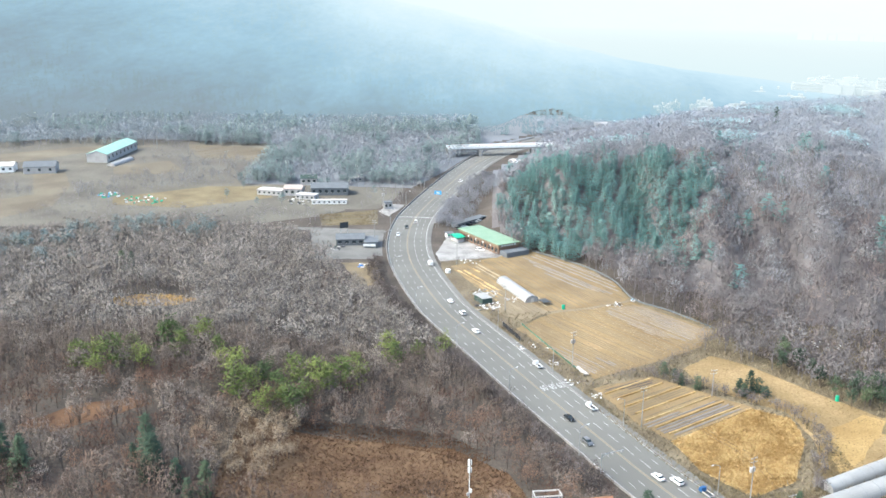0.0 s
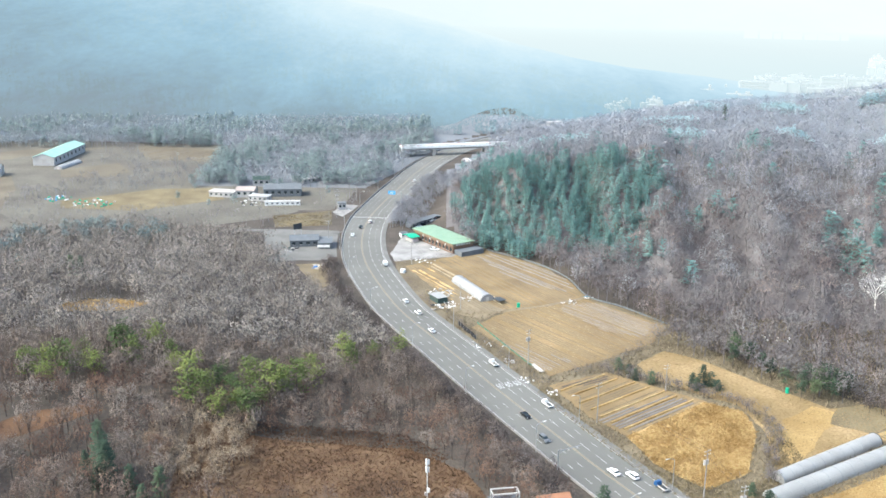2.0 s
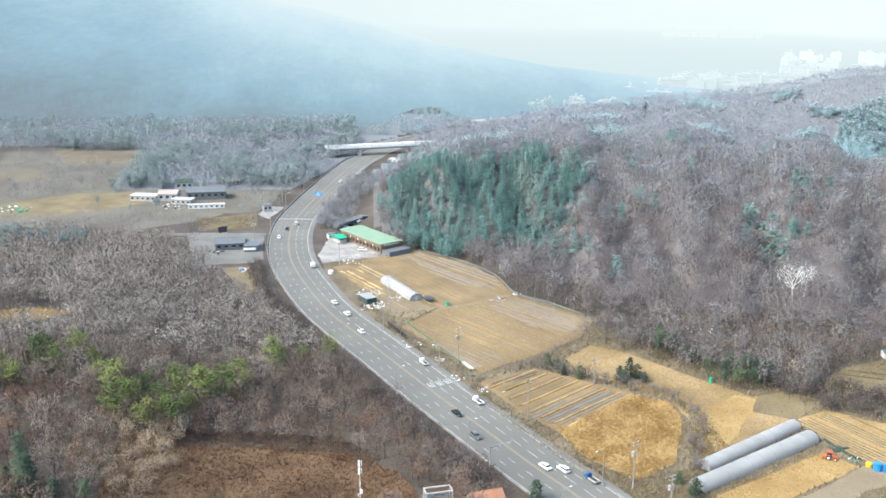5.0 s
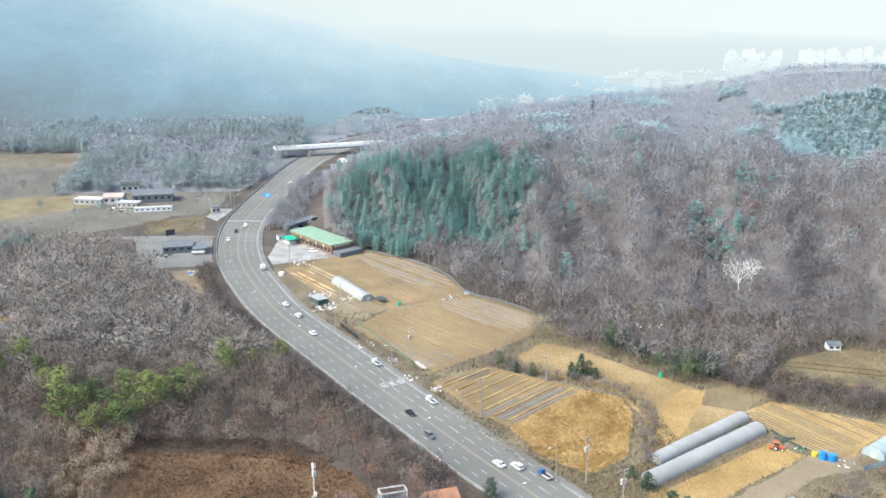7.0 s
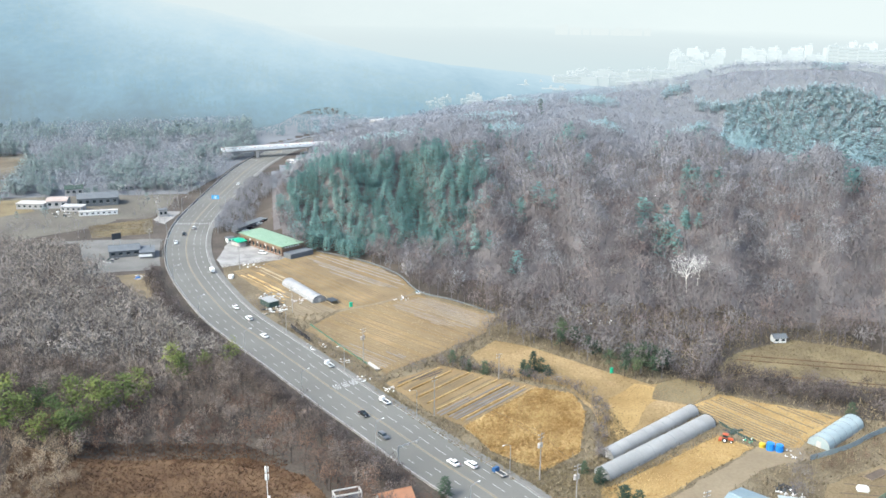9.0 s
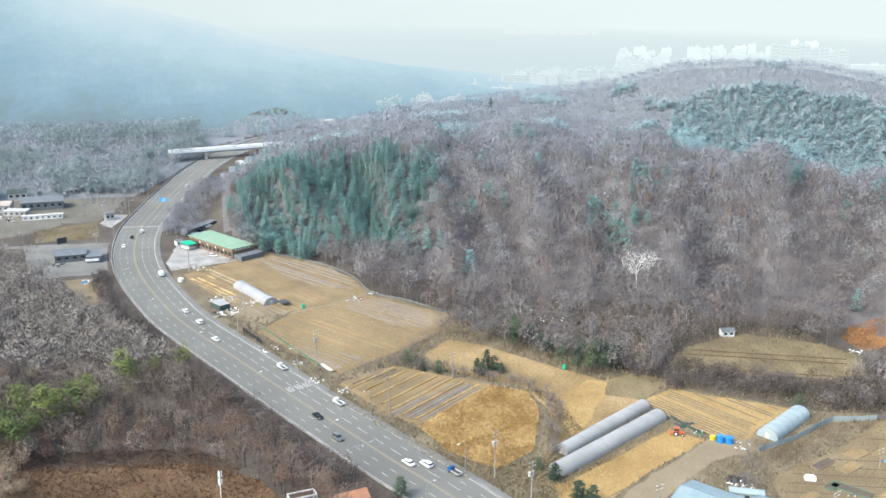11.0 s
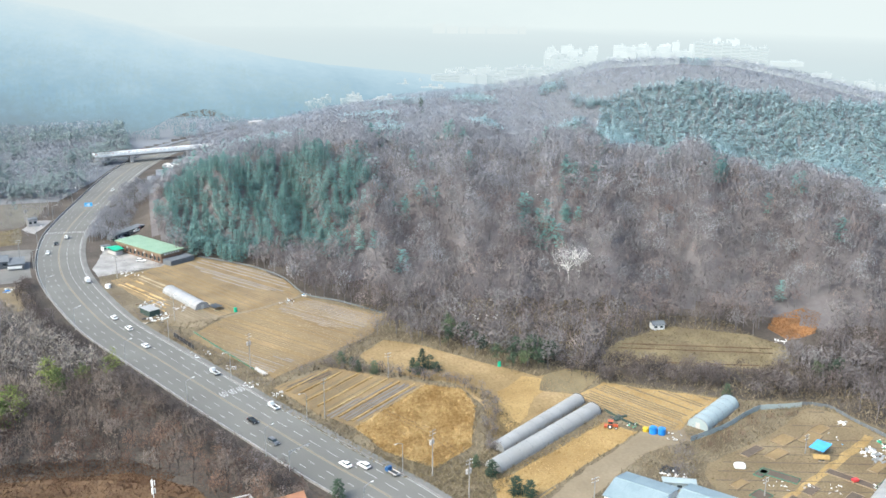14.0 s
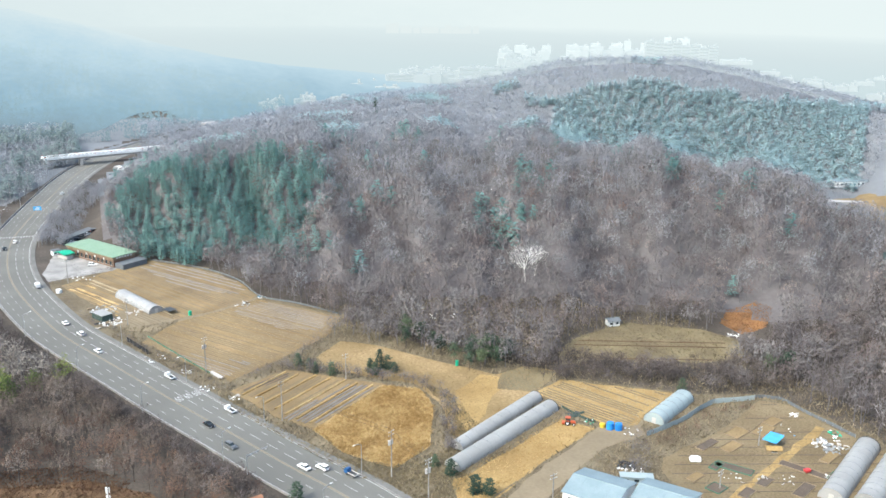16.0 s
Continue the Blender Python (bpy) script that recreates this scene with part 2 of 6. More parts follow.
M = dict(
    # brown litter, its colour deepened so gaps between crowns read as shade
    litter=mat("leaf_litter", [(.055, .045, .037), (.08, .066, .054), (.11, .092, .074)], 0.05, 0.95, 0.9, 0.5),
    asphalt=mat("asphalt", [(.125, .12, .108), (.145, .14, .126), (.165, .158, .143)], 0.03, 0.85, 2.0, 0.1, grit=.5),
    paint=plain("road_paint", (.40, .40, .385)),
    yellow=plain("yellow_paint", (.225, .20, .155)),
    concrete=mat("concrete", [(.21, .20, .19), (.28, .265, .25), (.35, .33, .31)], 0.15, 0.9, 3.0, 0.1),
    soil_a=mat("ploughed_soil", [(0.165, 0.115, 0.057), (0.220, 0.154, 0.078), (0.282, 0.200, 0.103)], 0.05, 0.95, 1.5, 0.4),
    soil_b=mat("dry_field_soil", [(0.168, 0.116, 0.058), (0.219, 0.155, 0.077), (0.281, 0.198, 0.102)], 0.04, 0.95, 1.5, 0.4),
    soil_c=mat("dark_bed_soil", [(.085, .066, .052), (.125, .098, .075)], 0.3, 0.95, 2.0, 0.4),
    mulch=mat("mulch_film", [(0.131, 0.110, 0.092), (0.195, 0.169, 0.148)], 0.3, 0.5, 2.0, 0.2, island=.5),
    furrow=mat("furrow_soil", [(.115, .088, .058), (.185, .145, .09)], 0.1, 0.95, 1.5, 0.3, island=.4),
    sand=mat("bare_sand", [(0.178, 0.123, 0.058), (0.238, 0.168, 0.082), (0.337, 0.245, 0.130)], 0.045, 0.95, 1.0, 0.3),
    offwhite=mat("offwhite_wall", [(.33, .32, .31), (.42, .41, .40)], 0.3, 0.9, 3.0, 0.1),
    farmland=mat("dull_farmland", [(0.098, 0.087, 0.072), (0.129, 0.117, 0.095), (0.160, 0.147, 0.121)], 0.03, 0.95, 0.6, 0.4),
    # litter of hill and far floors paled for haze, bluer with range
    hill_litter=mat("hazed_hill_litter", [(0.101, 0.090, 0.089), (0.120, 0.109, 0.109), (0.138, 0.127, 0.129)], 0.03, 0.95, 0.5, 0.3),
    far_litter=mat("hazed_far_litter", [(0.155, 0.162, 0.173), (0.178, 0.186, 0.198)], 0.02, 0.95, 0.3, 0.3),
    gravel=mat("grey_gravel", [(.13, .125, .115), (.18, .172, .16)], 0.1, 0.95, 1.5, 0.3),
    far_soil=mat("pale_dry_soil", [(0.111, 0.092, 0.067), (0.148, 0.126, 0.092), (0.185, 0.159, 0.118)], 0.03, 0.95, 1.0, 0.3),
    weed=leafmat("dry_weeds", (.125, .10, .066), (.20, .162, .105), (.285, .235, .155)),
    pale_straw=mat("pale_straw", [(.27, .21, .13), (.36, .29, .18)], 0.2, 0.95, 1.5, 0.3, island=.3),
    dirt=mat("dirt_track", [(.18, .142, .093), (.24, .194, .13)], 0.08, 0.95, 1.0, 0.3),
    straw=mat("straw", [(0.236, 0.154, 0.062), (0.311, 0.213, 0.088), (0.392, 0.272, 0.122)], 0.08, 0.95, 1.5, 0.4),
    gold=mat("dry_golden_grass", [(.25, .15, .055), (.36, .24, .10), (.48, .345, .165)], 0.1, 0.95, .8, 0.6, island=.4, grit=1.1),
    olive=mat("olive_dry_grass", [(.125, .098, .058), (.175, .14, .08), (.22, .175, .105)], 0.06, 0.95, 1.2, 0.6),
    scrub=mat("rusty_scrub", [(0.052, 0.030, 0.016), (0.095, 0.055, 0.030), (0.144, 0.091, 0.052)], 0.08, 0.95, 1.0, 0.6, island=.3),
    orange=mat("orange_earth", [(.16, .085, .04), (.30, .15, .06)], 0.1, 0.95, 1.5, 0.4),
    film=mat("greenhouse_film", [(.26, .255, .243), (.325, .32, .308)], 0.15, 0.45, 3.0, 0.1),
    film_white=mat("white_film", [(.27, .265, .26), (.34, .335, .33)], 0.2, 0.5, 3.0, 0.1),
    film_blue=mat("pale_blue_film", [(.26, .31, .315), (.33, .38, .38)], 0.2, 0.4, 3.0, 0.1),
    roof_blue=mat("pale_blue_metal_sheet", [(.185, .24, .26), (.235, .29, .31)], 0.2, 0.5, 2.0, 0.05),
    roof_green=mat("pale_green_metal_sheet", [(.21, .31, .21), (.27, .36, .255)], 0.2, 0.5, 2.0, 0.05),
    roof_mint=mat("mint_metal_sheet", [(.27, .43, .36), (.34, .50, .43)], 0.2, 0.5, 2.0, 0.05),
    green=plain("green_tarpaulin", (.03, .34, .20)),
    blue=plain("blue_plastic", (.03, .20, .55), 0.4),
    skyblue=plain("light_blue_tarpaulin", (.08, .33, .60), 0.5),
    red=plain("red_plastic", (.5, .05, .05), 0.5),
    orange_paint=plain("orange_red_paint", (.48, .10, .04), 0.4),
    yellow_p=plain("yellow_plastic", (.55, .40, .04), 0.5),
    rubber=plain("black_rubber", (.025, .025, .027), 0.8),
    dark=plain("dark_metal", (.05, .055, .06), 0.6),
    net=plain("dark_green_net", (.05, .075, .065), 0.9),
    net_green=plain("faded_green_net", (.07, .16, .11), 0.9),
    glass=plain("tinted_glass", (.03, .04, .045), 0.15),
    steel=plain("galvanised_steel", (.32, .33, .335), 0.45, 0.5),
    slate=plain("grey_roof_sheet", (.13, .14, .15), 0.7),
    brick=mat("brown_brick", [(.16, .095, .065), (.24, .15, .105)], 0.5, 0.9, 4.0, 0.2),
    plaster=mat("pale_plaster", [(.40, .375, .35), (.50, .48, .45)], 0.3, 0.9, 3.0, 0.1),
    tile=plain("orange_roof_tile", (.34, .17, .10), 0.8),
    tile_pale=plain("pale_pink_roof", (.36, .30, .27), 0.8),
    wood=mat("weathered_wood", [(.20, .15, .10), (.31, .24, .16)], 0.5, 0.9, 5.0, 0.2),
    white=plain("white_paint", (.74, .74, .72)),
    black=plain("black_car_paint", (.02, .02, .022), 0.25),
    grey=plain("grey_car_paint", (.16, .165, .17), 0.3, 0.4),
    truck_blue=plain("blue_truck_paint", (.03, .10, .24), 0.4),
    lamp_red=plain("red_lamp", (.35, .02, .02), 0.3),
    # haze painted as glow, paler with range
    woods_far=haze_glow_mat("haze_glow_foothill_trees", [(.0, (136, 144, 150)), (.12, (142, 157, 166)), (.3, (160, 184, 197)), (.62, (198, 216, 225)), (1, (232, 240, 243))], 880, 2100, .0005, .16, 0.0, .14),
    mountain=haze_glow_mat("haze_glow_mountain", [(.0, (141, 152, 164)), (.12, (147, 167, 183)), (.3, (162, 189, 208)), (.62, (201, 220, 233)), (1, (230, 236, 239))], 880, 2100, .0005, .22, 0.0, .29),
    # haze brightness painted as glow on the far town
    city=haze_glow_mat("haze_glow_town", [(.0, (160, 172, 178)), (.5, (188, 197, 200)), (1, (222, 228, 229))], 1000, 2300, .0, .12, .115),
    city_far=haze_glow_mat("haze_glow_far_town", [(.0, (226, 230, 231)), (1, (240, 242, 242))], 1000, 2600, .0, .05),
    city_band=haze_glow_mat("haze_glow_town_windows", [(.0, (196, 207, 212)), (.5, (226, 232, 234)), (1, (246, 247, 247))], 1000, 2300, .0, .05),
    haze=haze_glow_mat("haze_glow_plain", [(.0, (202, 216, 222)), (.25, (216, 226, 230)), (.6, (224, 230, 233)), (.82, (231, 236, 238)), (1, (243, 246, 246))], 1200, 3200, .00015, .06),
    twig=leafmat("bare_twigs", (0.091, 0.068, 0.054), (0.166, 0.131, 0.107), (0.230, 0.193, 0.164)),
    twig_one=leafmat("bare_twigs_single", (.06, .04, .03), (.122, .084, .064), (.195, .147, .118), True),
    pine_one=leafmat("red_pine_needles_single", (.055, .08, .03), (.105, .132, .04), (.18, .20, .062), True),
    dark_one=leafmat("dark_pine_needles_single", (0.029, 0.049, 0.033), (0.056, 0.082, 0.051), (0.098, 0.127, 0.066), True),
    twig_dark=leafmat("dark_twigs", (.05, .04, .036), (.10, .082, .075), (.18, .155, .145)),
    twig_rust=leafmat("rusty_twigs", (.06, .034, .024), (.135, .078, .053), (.225, .14, .098)),
    twig_tan=leafmat("tan_twigs", (.17, .125, .085), (.27, .205, .14), (.36, .29, .21)),
    # haze painted into the woods by range: paler, bluer, flatter farther off
    twig_far=leafmat("hazed_grey_twigs", (.10, .083, .08), (.15, .132, .128), (.20, .182, .178)),
    twig_mid=leafmat("hazed_grey_brown_twigs", (0.165, 0.140, 0.120), (0.228, 0.199, 0.174), (0.279, 0.251, 0.223)),
    twig_hill=leafmat("hazed_hill_twigs", (0.162, 0.162, 0.176), (0.211, 0.214, 0.232), (0.261, 0.265, 0.285)),
    twig_left=leafmat("hazed_left_twigs", (0.178, 0.183, 0.196), (0.232, 0.246, 0.267), (0.292, 0.311, 0.335)),
    twig_hazed=leafmat("hazed_blue_grey_twigs", (0.217, 0.234, 0.264), (0.248, 0.263, 0.297), (0.278, 0.293, 0.329)),
    twig_scrub=leafmat("hazed_brown_grey_scrub", (.165, .152, .147), (.212, .198, .192), (.265, .25, .243)),
    twig_rusthill=leafmat("rusty_hill_twigs", (.14, .105, .094), (.195, .155, .143), (.25, .205, .19)),
    weedy=mat("tan_weedy_ground", [(.105, .082, .052), (.15, .12, .077), (.21, .172, .115)], 0.07, 0.95, 1.2, 0.5, grit=1.0),
    # slope twigs and mid bark carry the same painted haze tint
    twig_slope=leafmat("hazed_slope_twigs", (.138, .13, .134), (.196, .19, .198), (.255, .25, .26)),
    bark_mid=mat("hazed_grey_bark", [(.13, .118, .116), (.18, .166, .164)], 0.5, 0.95, 3.0, 0.4),
    allotment=mat("allotment_soil", [(.135, .10, .056), (.185, .141, .082), (.24, .188, .115)], 0.05, 0.95, 1.5, 0.4, grit=1.0),
    leafy=mat("rusty_fallen_leaves", [(.085, .047, .026), (.145, .08, .042)], 0.1, 0.95, 1.5, 0.4),
    pale=leafmat("pale_birch_twigs", (.50, .48, .45), (.60, .58, .54), (.70, .67, .63), True),
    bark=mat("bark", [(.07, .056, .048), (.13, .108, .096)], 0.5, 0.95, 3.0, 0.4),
    # far bark and the three pine colours below are lightened for haze
    bark_far=mat("hazed_pale_bark", [(.22, .22, .235), (.27, .272, .29)], 0.5, 0.95, 3.0, 0.4),
    pine=leafmat("hazed_pine_needles", (0.076, 0.151, 0.138), (0.114, 0.210, 0.191), (0.166, 0.273, 0.246)),
    pine_far=leafmat("hazed_blue_green_needles", (0.225, 0.331, 0.352), (0.270, 0.375, 0.389), (0.316, 0.414, 0.422)),
    pine_mid=leafmat("hazed_grey_green_needles", (.15, .195, .19), (.19, .235, .228), (.23, .275, .265)),
)

# ---------- ground plan ----------
ROAD = [(92, 170), (81, 196), (70, 228), (59, 252), (49, 276), (42, 292), (34, 311), (24, 336), (15, 358), (2, 390), (-6, 418), (-14, 453),
        (-18, 480), (-19.5, 512), (-18, 545), (-14, 572), (-4, 618), (5, 655), (17, 703), (31, 746), (54, 796), (95, 850), (160, 905), (250, 950)]
A = [(4, 458), (39, 483), (47, 484), (69, 459), (81, 435), (84, 411), (79, 402), (64, 398), (48, 392), (29, 388)]
B = [(49, 392), (84, 405), (111, 370), (101, 352), (78, 335), (55, 320), (48, 334), (30, 371)]
C = [(53, 312), (76, 323), (89, 311), (105, 297), (72, 272), (63, 286)]
D = [(72, 272), (104, 296), (115, 288), (114, 274), (102, 248), (91, 241), (87, 239), (76, 254)]
E = [(89, 330), (103, 343), (114, 334), (130, 310), (145, 290), (159, 293), (168, 284), (150, 270), (111, 245), (111, 253), (117, 273), (115, 293), (100, 307), (91, 318)]
F = [(151, 271), (165, 277), (197, 251), (177, 242), (167, 234), (156, 247), (153, 259)]
G = [(100, 226), (107, 228), (149, 249), (156, 239), (126, 224), (109, 213), (95, 205)]
I = [(172, 288), (177, 301), (193, 312), (220, 318), (244, 300), (250, 284), (241, 269), (222, 270), (194, 286)]
J = [(160, 209), (165, 214), (197, 224), (219, 236), (226, 228), (228, 205), (230, 191), (215, 165), (160, 185), (158, 204)]
TAWNY = [(-74.8, 563), (-40, 576), (-38, 540), (-69.8, 536)]
FARM = [(-76, 532), (-34, 528), (-31, 479), (-36, 470), (-66, 468)]
PLOT = [(-51, 463), (-35, 464), (-27.6, 433), (-37.6, 423)]
FAR_R_FIELD = [(440, 455), (512, 470), (560, 500), (470, 400), (437, 385), (418, 405)]
L1 = [(-247, 708), (-212, 732), (-194, 699), (-202, 682), (-238, 680)]
L2 = [(-400, 700), (-346, 760), (-303, 791), (-235, 800), (-289, 765), (-327, 716), (-380, 660)]
L4 = [(-330, 560), (-267, 611), (-300, 690), (-277, 690), (-253, 638), (-243, 580), (-262, 548)]
L5 = [(-213, 605), (-160, 640), (-121, 642), (-111, 608), (-159, 578), (-207, 586)]
L6 = [(-218, 808), (-143, 792), (-138, 734), (-193, 744)]
ORANGE = [(256, 303), (266, 311), (279, 309), (281, 300), (270, 290), (256, 289)]
OCHRE = [(-127, 262), (-116, 277), (-100, 282), (-92, 279), (-103, 268), (-115, 258)]
GOLDGAP = [(-139, 378), (-128, 386), (-116, 386), (-101, 379), (-112, 371), (-132, 371)]
TRACK = [(96, 203), (109, 211), (126, 222), (157, 239), (170, 236), (168, 229), (150, 226), (128, 212), (112, 201)]
K = [(-62, 225), (-63, 279), (-46, 271), (-18, 270), (3, 266), (20, 251), (26, 230)]
YARD = [(-4, 480), (2, 512), (12, 520), (40, 490), (28, 474), (-1, 467)]


def smooth_line(pts, step=4.0):
    p = np.array(pts, float)
    out = []
    for i in range(len(p) - 1):
        a, b, c, d = p[max(i - 1, 0)], p[i], p[i + 1], p[min(i + 2, len(p) - 1)]
        n = max(2, int(np.hypot(*(c - b)) / step))
        for k in range(n):
            t = k / n
            out.append(0.5 * (2 * b + (c - a) * t + (2 * a - 5 * b + 4 * c - d) * t * t + (3 * b - a - 3 * c + d) * t ** 3))
    return np.array(out + [p[-1]])


road_line = smooth_line(ROAD)
for _ in range(4):
    road_line[1:-1] = (road_line[:-2] + 2 * road_line[1:-1] + road_line[2:]) / 4


def road_offset(x, y):
    """Signed distance from the road's middle, positive to the right of the way away from the camera."""
    x, y = np.atleast_1d(x).astype(float), np.atleast_1d(y).astype(float)
    best, side = np.full(x.shape, 1e9), np.ones(x.shape)
    for a, b in zip(road_line[:-1], road_line[1:]):
        d = b - a
        t = np.clip(((x - a[0]) * d[0] + (y - a[1]) * d[1]) / (d @ d), 0, 1)
        dx, dy = x - a[0] - t * d[0], y - a[1] - t * d[1]
        q = np.hypot(dx, dy)
        m = q < best
        best = np.where(m, q, best)
        side = np.where(m, np.sign(dx * d[1] - dy * d[0]), side)
    return best * side


def inside(poly, x, y):
    x, y = np.atleast_1d(x), np.atleast_1d(y)
    r = np.zeros(x.shape, bool)
    for (x1, y1), (x2, y2) in zip(poly, poly[1:] + poly[:1]):
        c = (y1 > y) != (y2 > y)
        r ^= c & (x < (x2 - x1) * (y - y1) / ((y2 - y1) or 1e-9) + x1)
    return r


def ss(t):
    t = np.clip(t, 0, 1)
    return t * t * (3 - 2 * t)


# hill on the right, by bearing: foot, first crest, hollow, far crest (range, height)
HILL_B = [0, 4, 8, 12, 17, 22, 26, 30, 34, 37, 40, 44, 48, 54, 64]
FOOT_R = [520, 505, 476, 428, 392, 362, 350, 340, 392, 396, 396, 378, 345, 335, 335]
CREST_R = [560, 570, 600, 610, 620, 620, 600, 570, 545, 530, 515, 500, 470, 440, 420]
CREST_Z = [4, 14, 26, 29, 30, 32, 33, 32, 33, 34, 32, 26, 16, 8, 4]
DIP_Z = [2, 10, 22, 26, 28, 28, 24, 18, 12, 8, 5, 2, 0, 0, 0]
FAR_R = [650, 680, 740, 780, 850, 900, 900, 900, 900, 900, 900, 870, 820, 780, 760]
FAR_Z = [0, 3, 12, 18.5, 24, 30.5, 41, 58, 63, 62, 54, 42, 36, 24, 10]


def terrain(x, y):
    x, y = np.atleast_1d(x).astype(float), np.atleast_1d(y).astype(float)
    b, r = np.degrees(np.arctan2(x, y)), np.hypot(x, y)
    f = lambda v: np.interp(b, HILL_B, v)
    r0, r1, z1, zd, r2, z2 = f(FOOT_R), f(CREST_R), f(CREST_Z), f(DIP_Z), f(FAR_R), f(FAR_Z)
    rd = (r1 + r2) / 2
    z = z1 * ss((r - r0) / (r1 - r0)) * (r <= r1)
    z += (r > r1) * (r <= rd) * (z1 + (zd - z1) * ss((r - r1) / (rd - r1)))
    z += (r > rd) * (r <= r2) * (zd + (z2 - zd) * ss((r - rd) / (r2 - rd)))
    z += (r > r2) * z2 * (1 - ss((r - r2) / 260))
    spur = 3.6 * np.sin(np.radians(b * 52 + 70 * np.sin(r * .013))) + 2.2 * np.sin(np.radians(b * 127 + r * 1.1)) + 1.6 * np.sin(r * .045 + np.radians(b * 60))
    z += spur * ss((r - r0 - 15) / 60) * (1 - ss((r - r2 + 190) / 110))
    z *= ss((b - 0.5) / 4) * (1 - ss((b - 58) / 12))
    off = np.abs(road_offset(x, y))
    z *= ss((off - 16) / 45)
    left = ss((-x - 10) / 90) * ss((520 - y) / 160) * ss((off - 20) / 70) * 9 * (y > 0)
    return z + left


def mesh_from(name, verts, faces, material, smooth=False):
    me = bpy.data.meshes.new(name)
    me.from_pydata([tuple(map(float, v)) for v in verts], [], faces)
    me.materials.append(material)
    if smooth:
        me.polygons.foreach_set("use_smooth", [True] * len(me.polygons))
    me.update()
    return me


def structure(name, me, label, category):
    return tagged(new(name, me), label, category, kind="structure")


# ground, one sheet to the horizon
bear = np.concatenate([np.arange(-180, -40, 10), np.arange(-40, 66, 0.5), np.arange(70, 180, 10)])
rng = np.concatenate([[0], np.arange(60, 1200, 8), np.geomspace(1200, 4900, 18)])
bb, rr = np.meshgrid(np.radians(bear), rng)
gx, gy = rr * np.sin(bb), rr * np.cos(bb)
gz = terrain(gx.ravel(), gy.ravel()).reshape(gx.shape)
nb = len(bear)
gv = np.stack([gx.ravel(), gy.ravel(), gz.ravel()], 1)
gf = [(i * nb + j, i * nb + (j + 1) % nb, (i + 1) * nb + (j + 1) % nb, (i + 1) * nb + j) for i in range(len(rng) - 1) for j in range(nb)]
structure("ground", mesh_from("ground", gv, [f[::-1] for f in gf], M["litter"], True), "brown leaf-littered winter ground of the valley and hills", "ground")


def hillside(name, b0, b1, r0, r1, material, label):
    """Forest floor of a slope, draped just above the ground sheet."""
    bs, rs_ = np.radians(np.arange(b0, b1 + .1, .5)), np.arange(r0, r1 + 1, 8.0)
    q, w = np.meshgrid(bs, rs_)
    hx, hy = (w * np.sin(q)).ravel(), (w * np.cos(q)).ravel()
    hz = terrain(hx, hy) + .12
    wild = (np.abs(road_offset(hx, hy)) > 18) & (w.ravel() > 640)
    k = len(bs)
    fs = []
    for i in range(len(rs_) - 1):
        for j in range(k - 1):
            c = i * k + j
            if hz[c] > 1.0 and hz[c + k + 1] > 1.0 or wild[c] and wild[c + 1] and wild[c + k] and wild[c + k + 1]:
                fs.append((c, c + 1, c + k + 1, c + k)[::-1])
    structure(name, mesh_from(name, np.stack([hx, hy, hz], 1), fs, material, True), label, "forest floor")


# haze-paled floors keep the gaps between distant trees light
hillside("forest_floor", 3, 56, 400, 640, M["hill_litter"], "leaf-littered floor of the hill woods, paled grey for haze")
hillside("forest_floor_far", 2, 56, 640, 1000, M["far_litter"], "forest floor of the farther hill, paled for haze")


def field(name, poly, material, label, lift=0.06, category="field"):
    """A patch of ground with thickness, its edge wavering a little, laid on the terrain."""
    p = np.array(poly, float)
    out = []
    rnd = random.Random(name)
    for a, b in zip(p, np.roll(p, -1, 0)):
        n = max(1, int(np.hypot(*(b - a)) / 4))
        for k in range(n):
            q = a + (b - a) * k / n
            out.append(q + np.array([rnd.uniform(-.5, .5), rnd.uniform(-.5, .5)]))
    bm = bmesh.new()
    z = terrain([q[0] for q in out], [q[1] for q in out])
    f = bm.faces.new([bm.verts.new((q[0], q[1], zz + lift)) for q, zz in zip(out, z)])
    g = bmesh.ops.extrude_face_region(bm, geom=[f])
    bmesh.ops.translate(bm, vec=(0, 0, -lift - 0.3), verts=[v for v in g["geom"] if isinstance(v, bmesh.types.BMVert)])
    bmesh.ops.recalc_face_normals(bm, faces=bm.faces)
    bmesh.ops.triangulate(bm, faces=bm.faces)
    me = bpy.data.meshes.new(name)
    bm.to_mesh(me)
    me.materials.append(material)
    return structure(name, me, label, category)


field("valley_floor", [(44, 305), (30, 340), (12, 385), (2, 430), (-2, 470), (10, 480), (45, 492), (72, 462), (86, 408), (114, 372), (120, 345), (150, 305), (165, 281), (200, 250), (226, 238), (236, 200), (216, 160), (150, 160), (106, 165), (92, 205), (74, 250), (58, 285)], M["weedy"], "tan weedy ground between the fields", .03, "ground")
# far_floor has haze paleness in its litter colour
field("far_floor", [(-140, 650), (-22, 640), (10, 720), (40, 800), (110, 880), (190, 930), (240, 990), (60, 1000), (-250, 990), (-300, 840), (-140, 812)], M["far_litter"], "forest floor beyond the bend, greyed by painted haze", .03, "forest floor")
field("field_1", A, M["soil_a"], "ploughed brown field with strips of mulch film")
field("field_2", B, M["soil_b"], "dry tan harvested field with fine furrows")
field("field_3", C, M["soil_a"], "terraced vegetable plots with brown ridges", 0.1)
field("field_4", D, M["gold"], "field of tall dry golden grass", 0.1)
field("field_5", E, M["sand"], "bare sandy clearing below the wooded hill")
field("field_6", F, M["straw"], "straw-coloured stubble plot with rows")
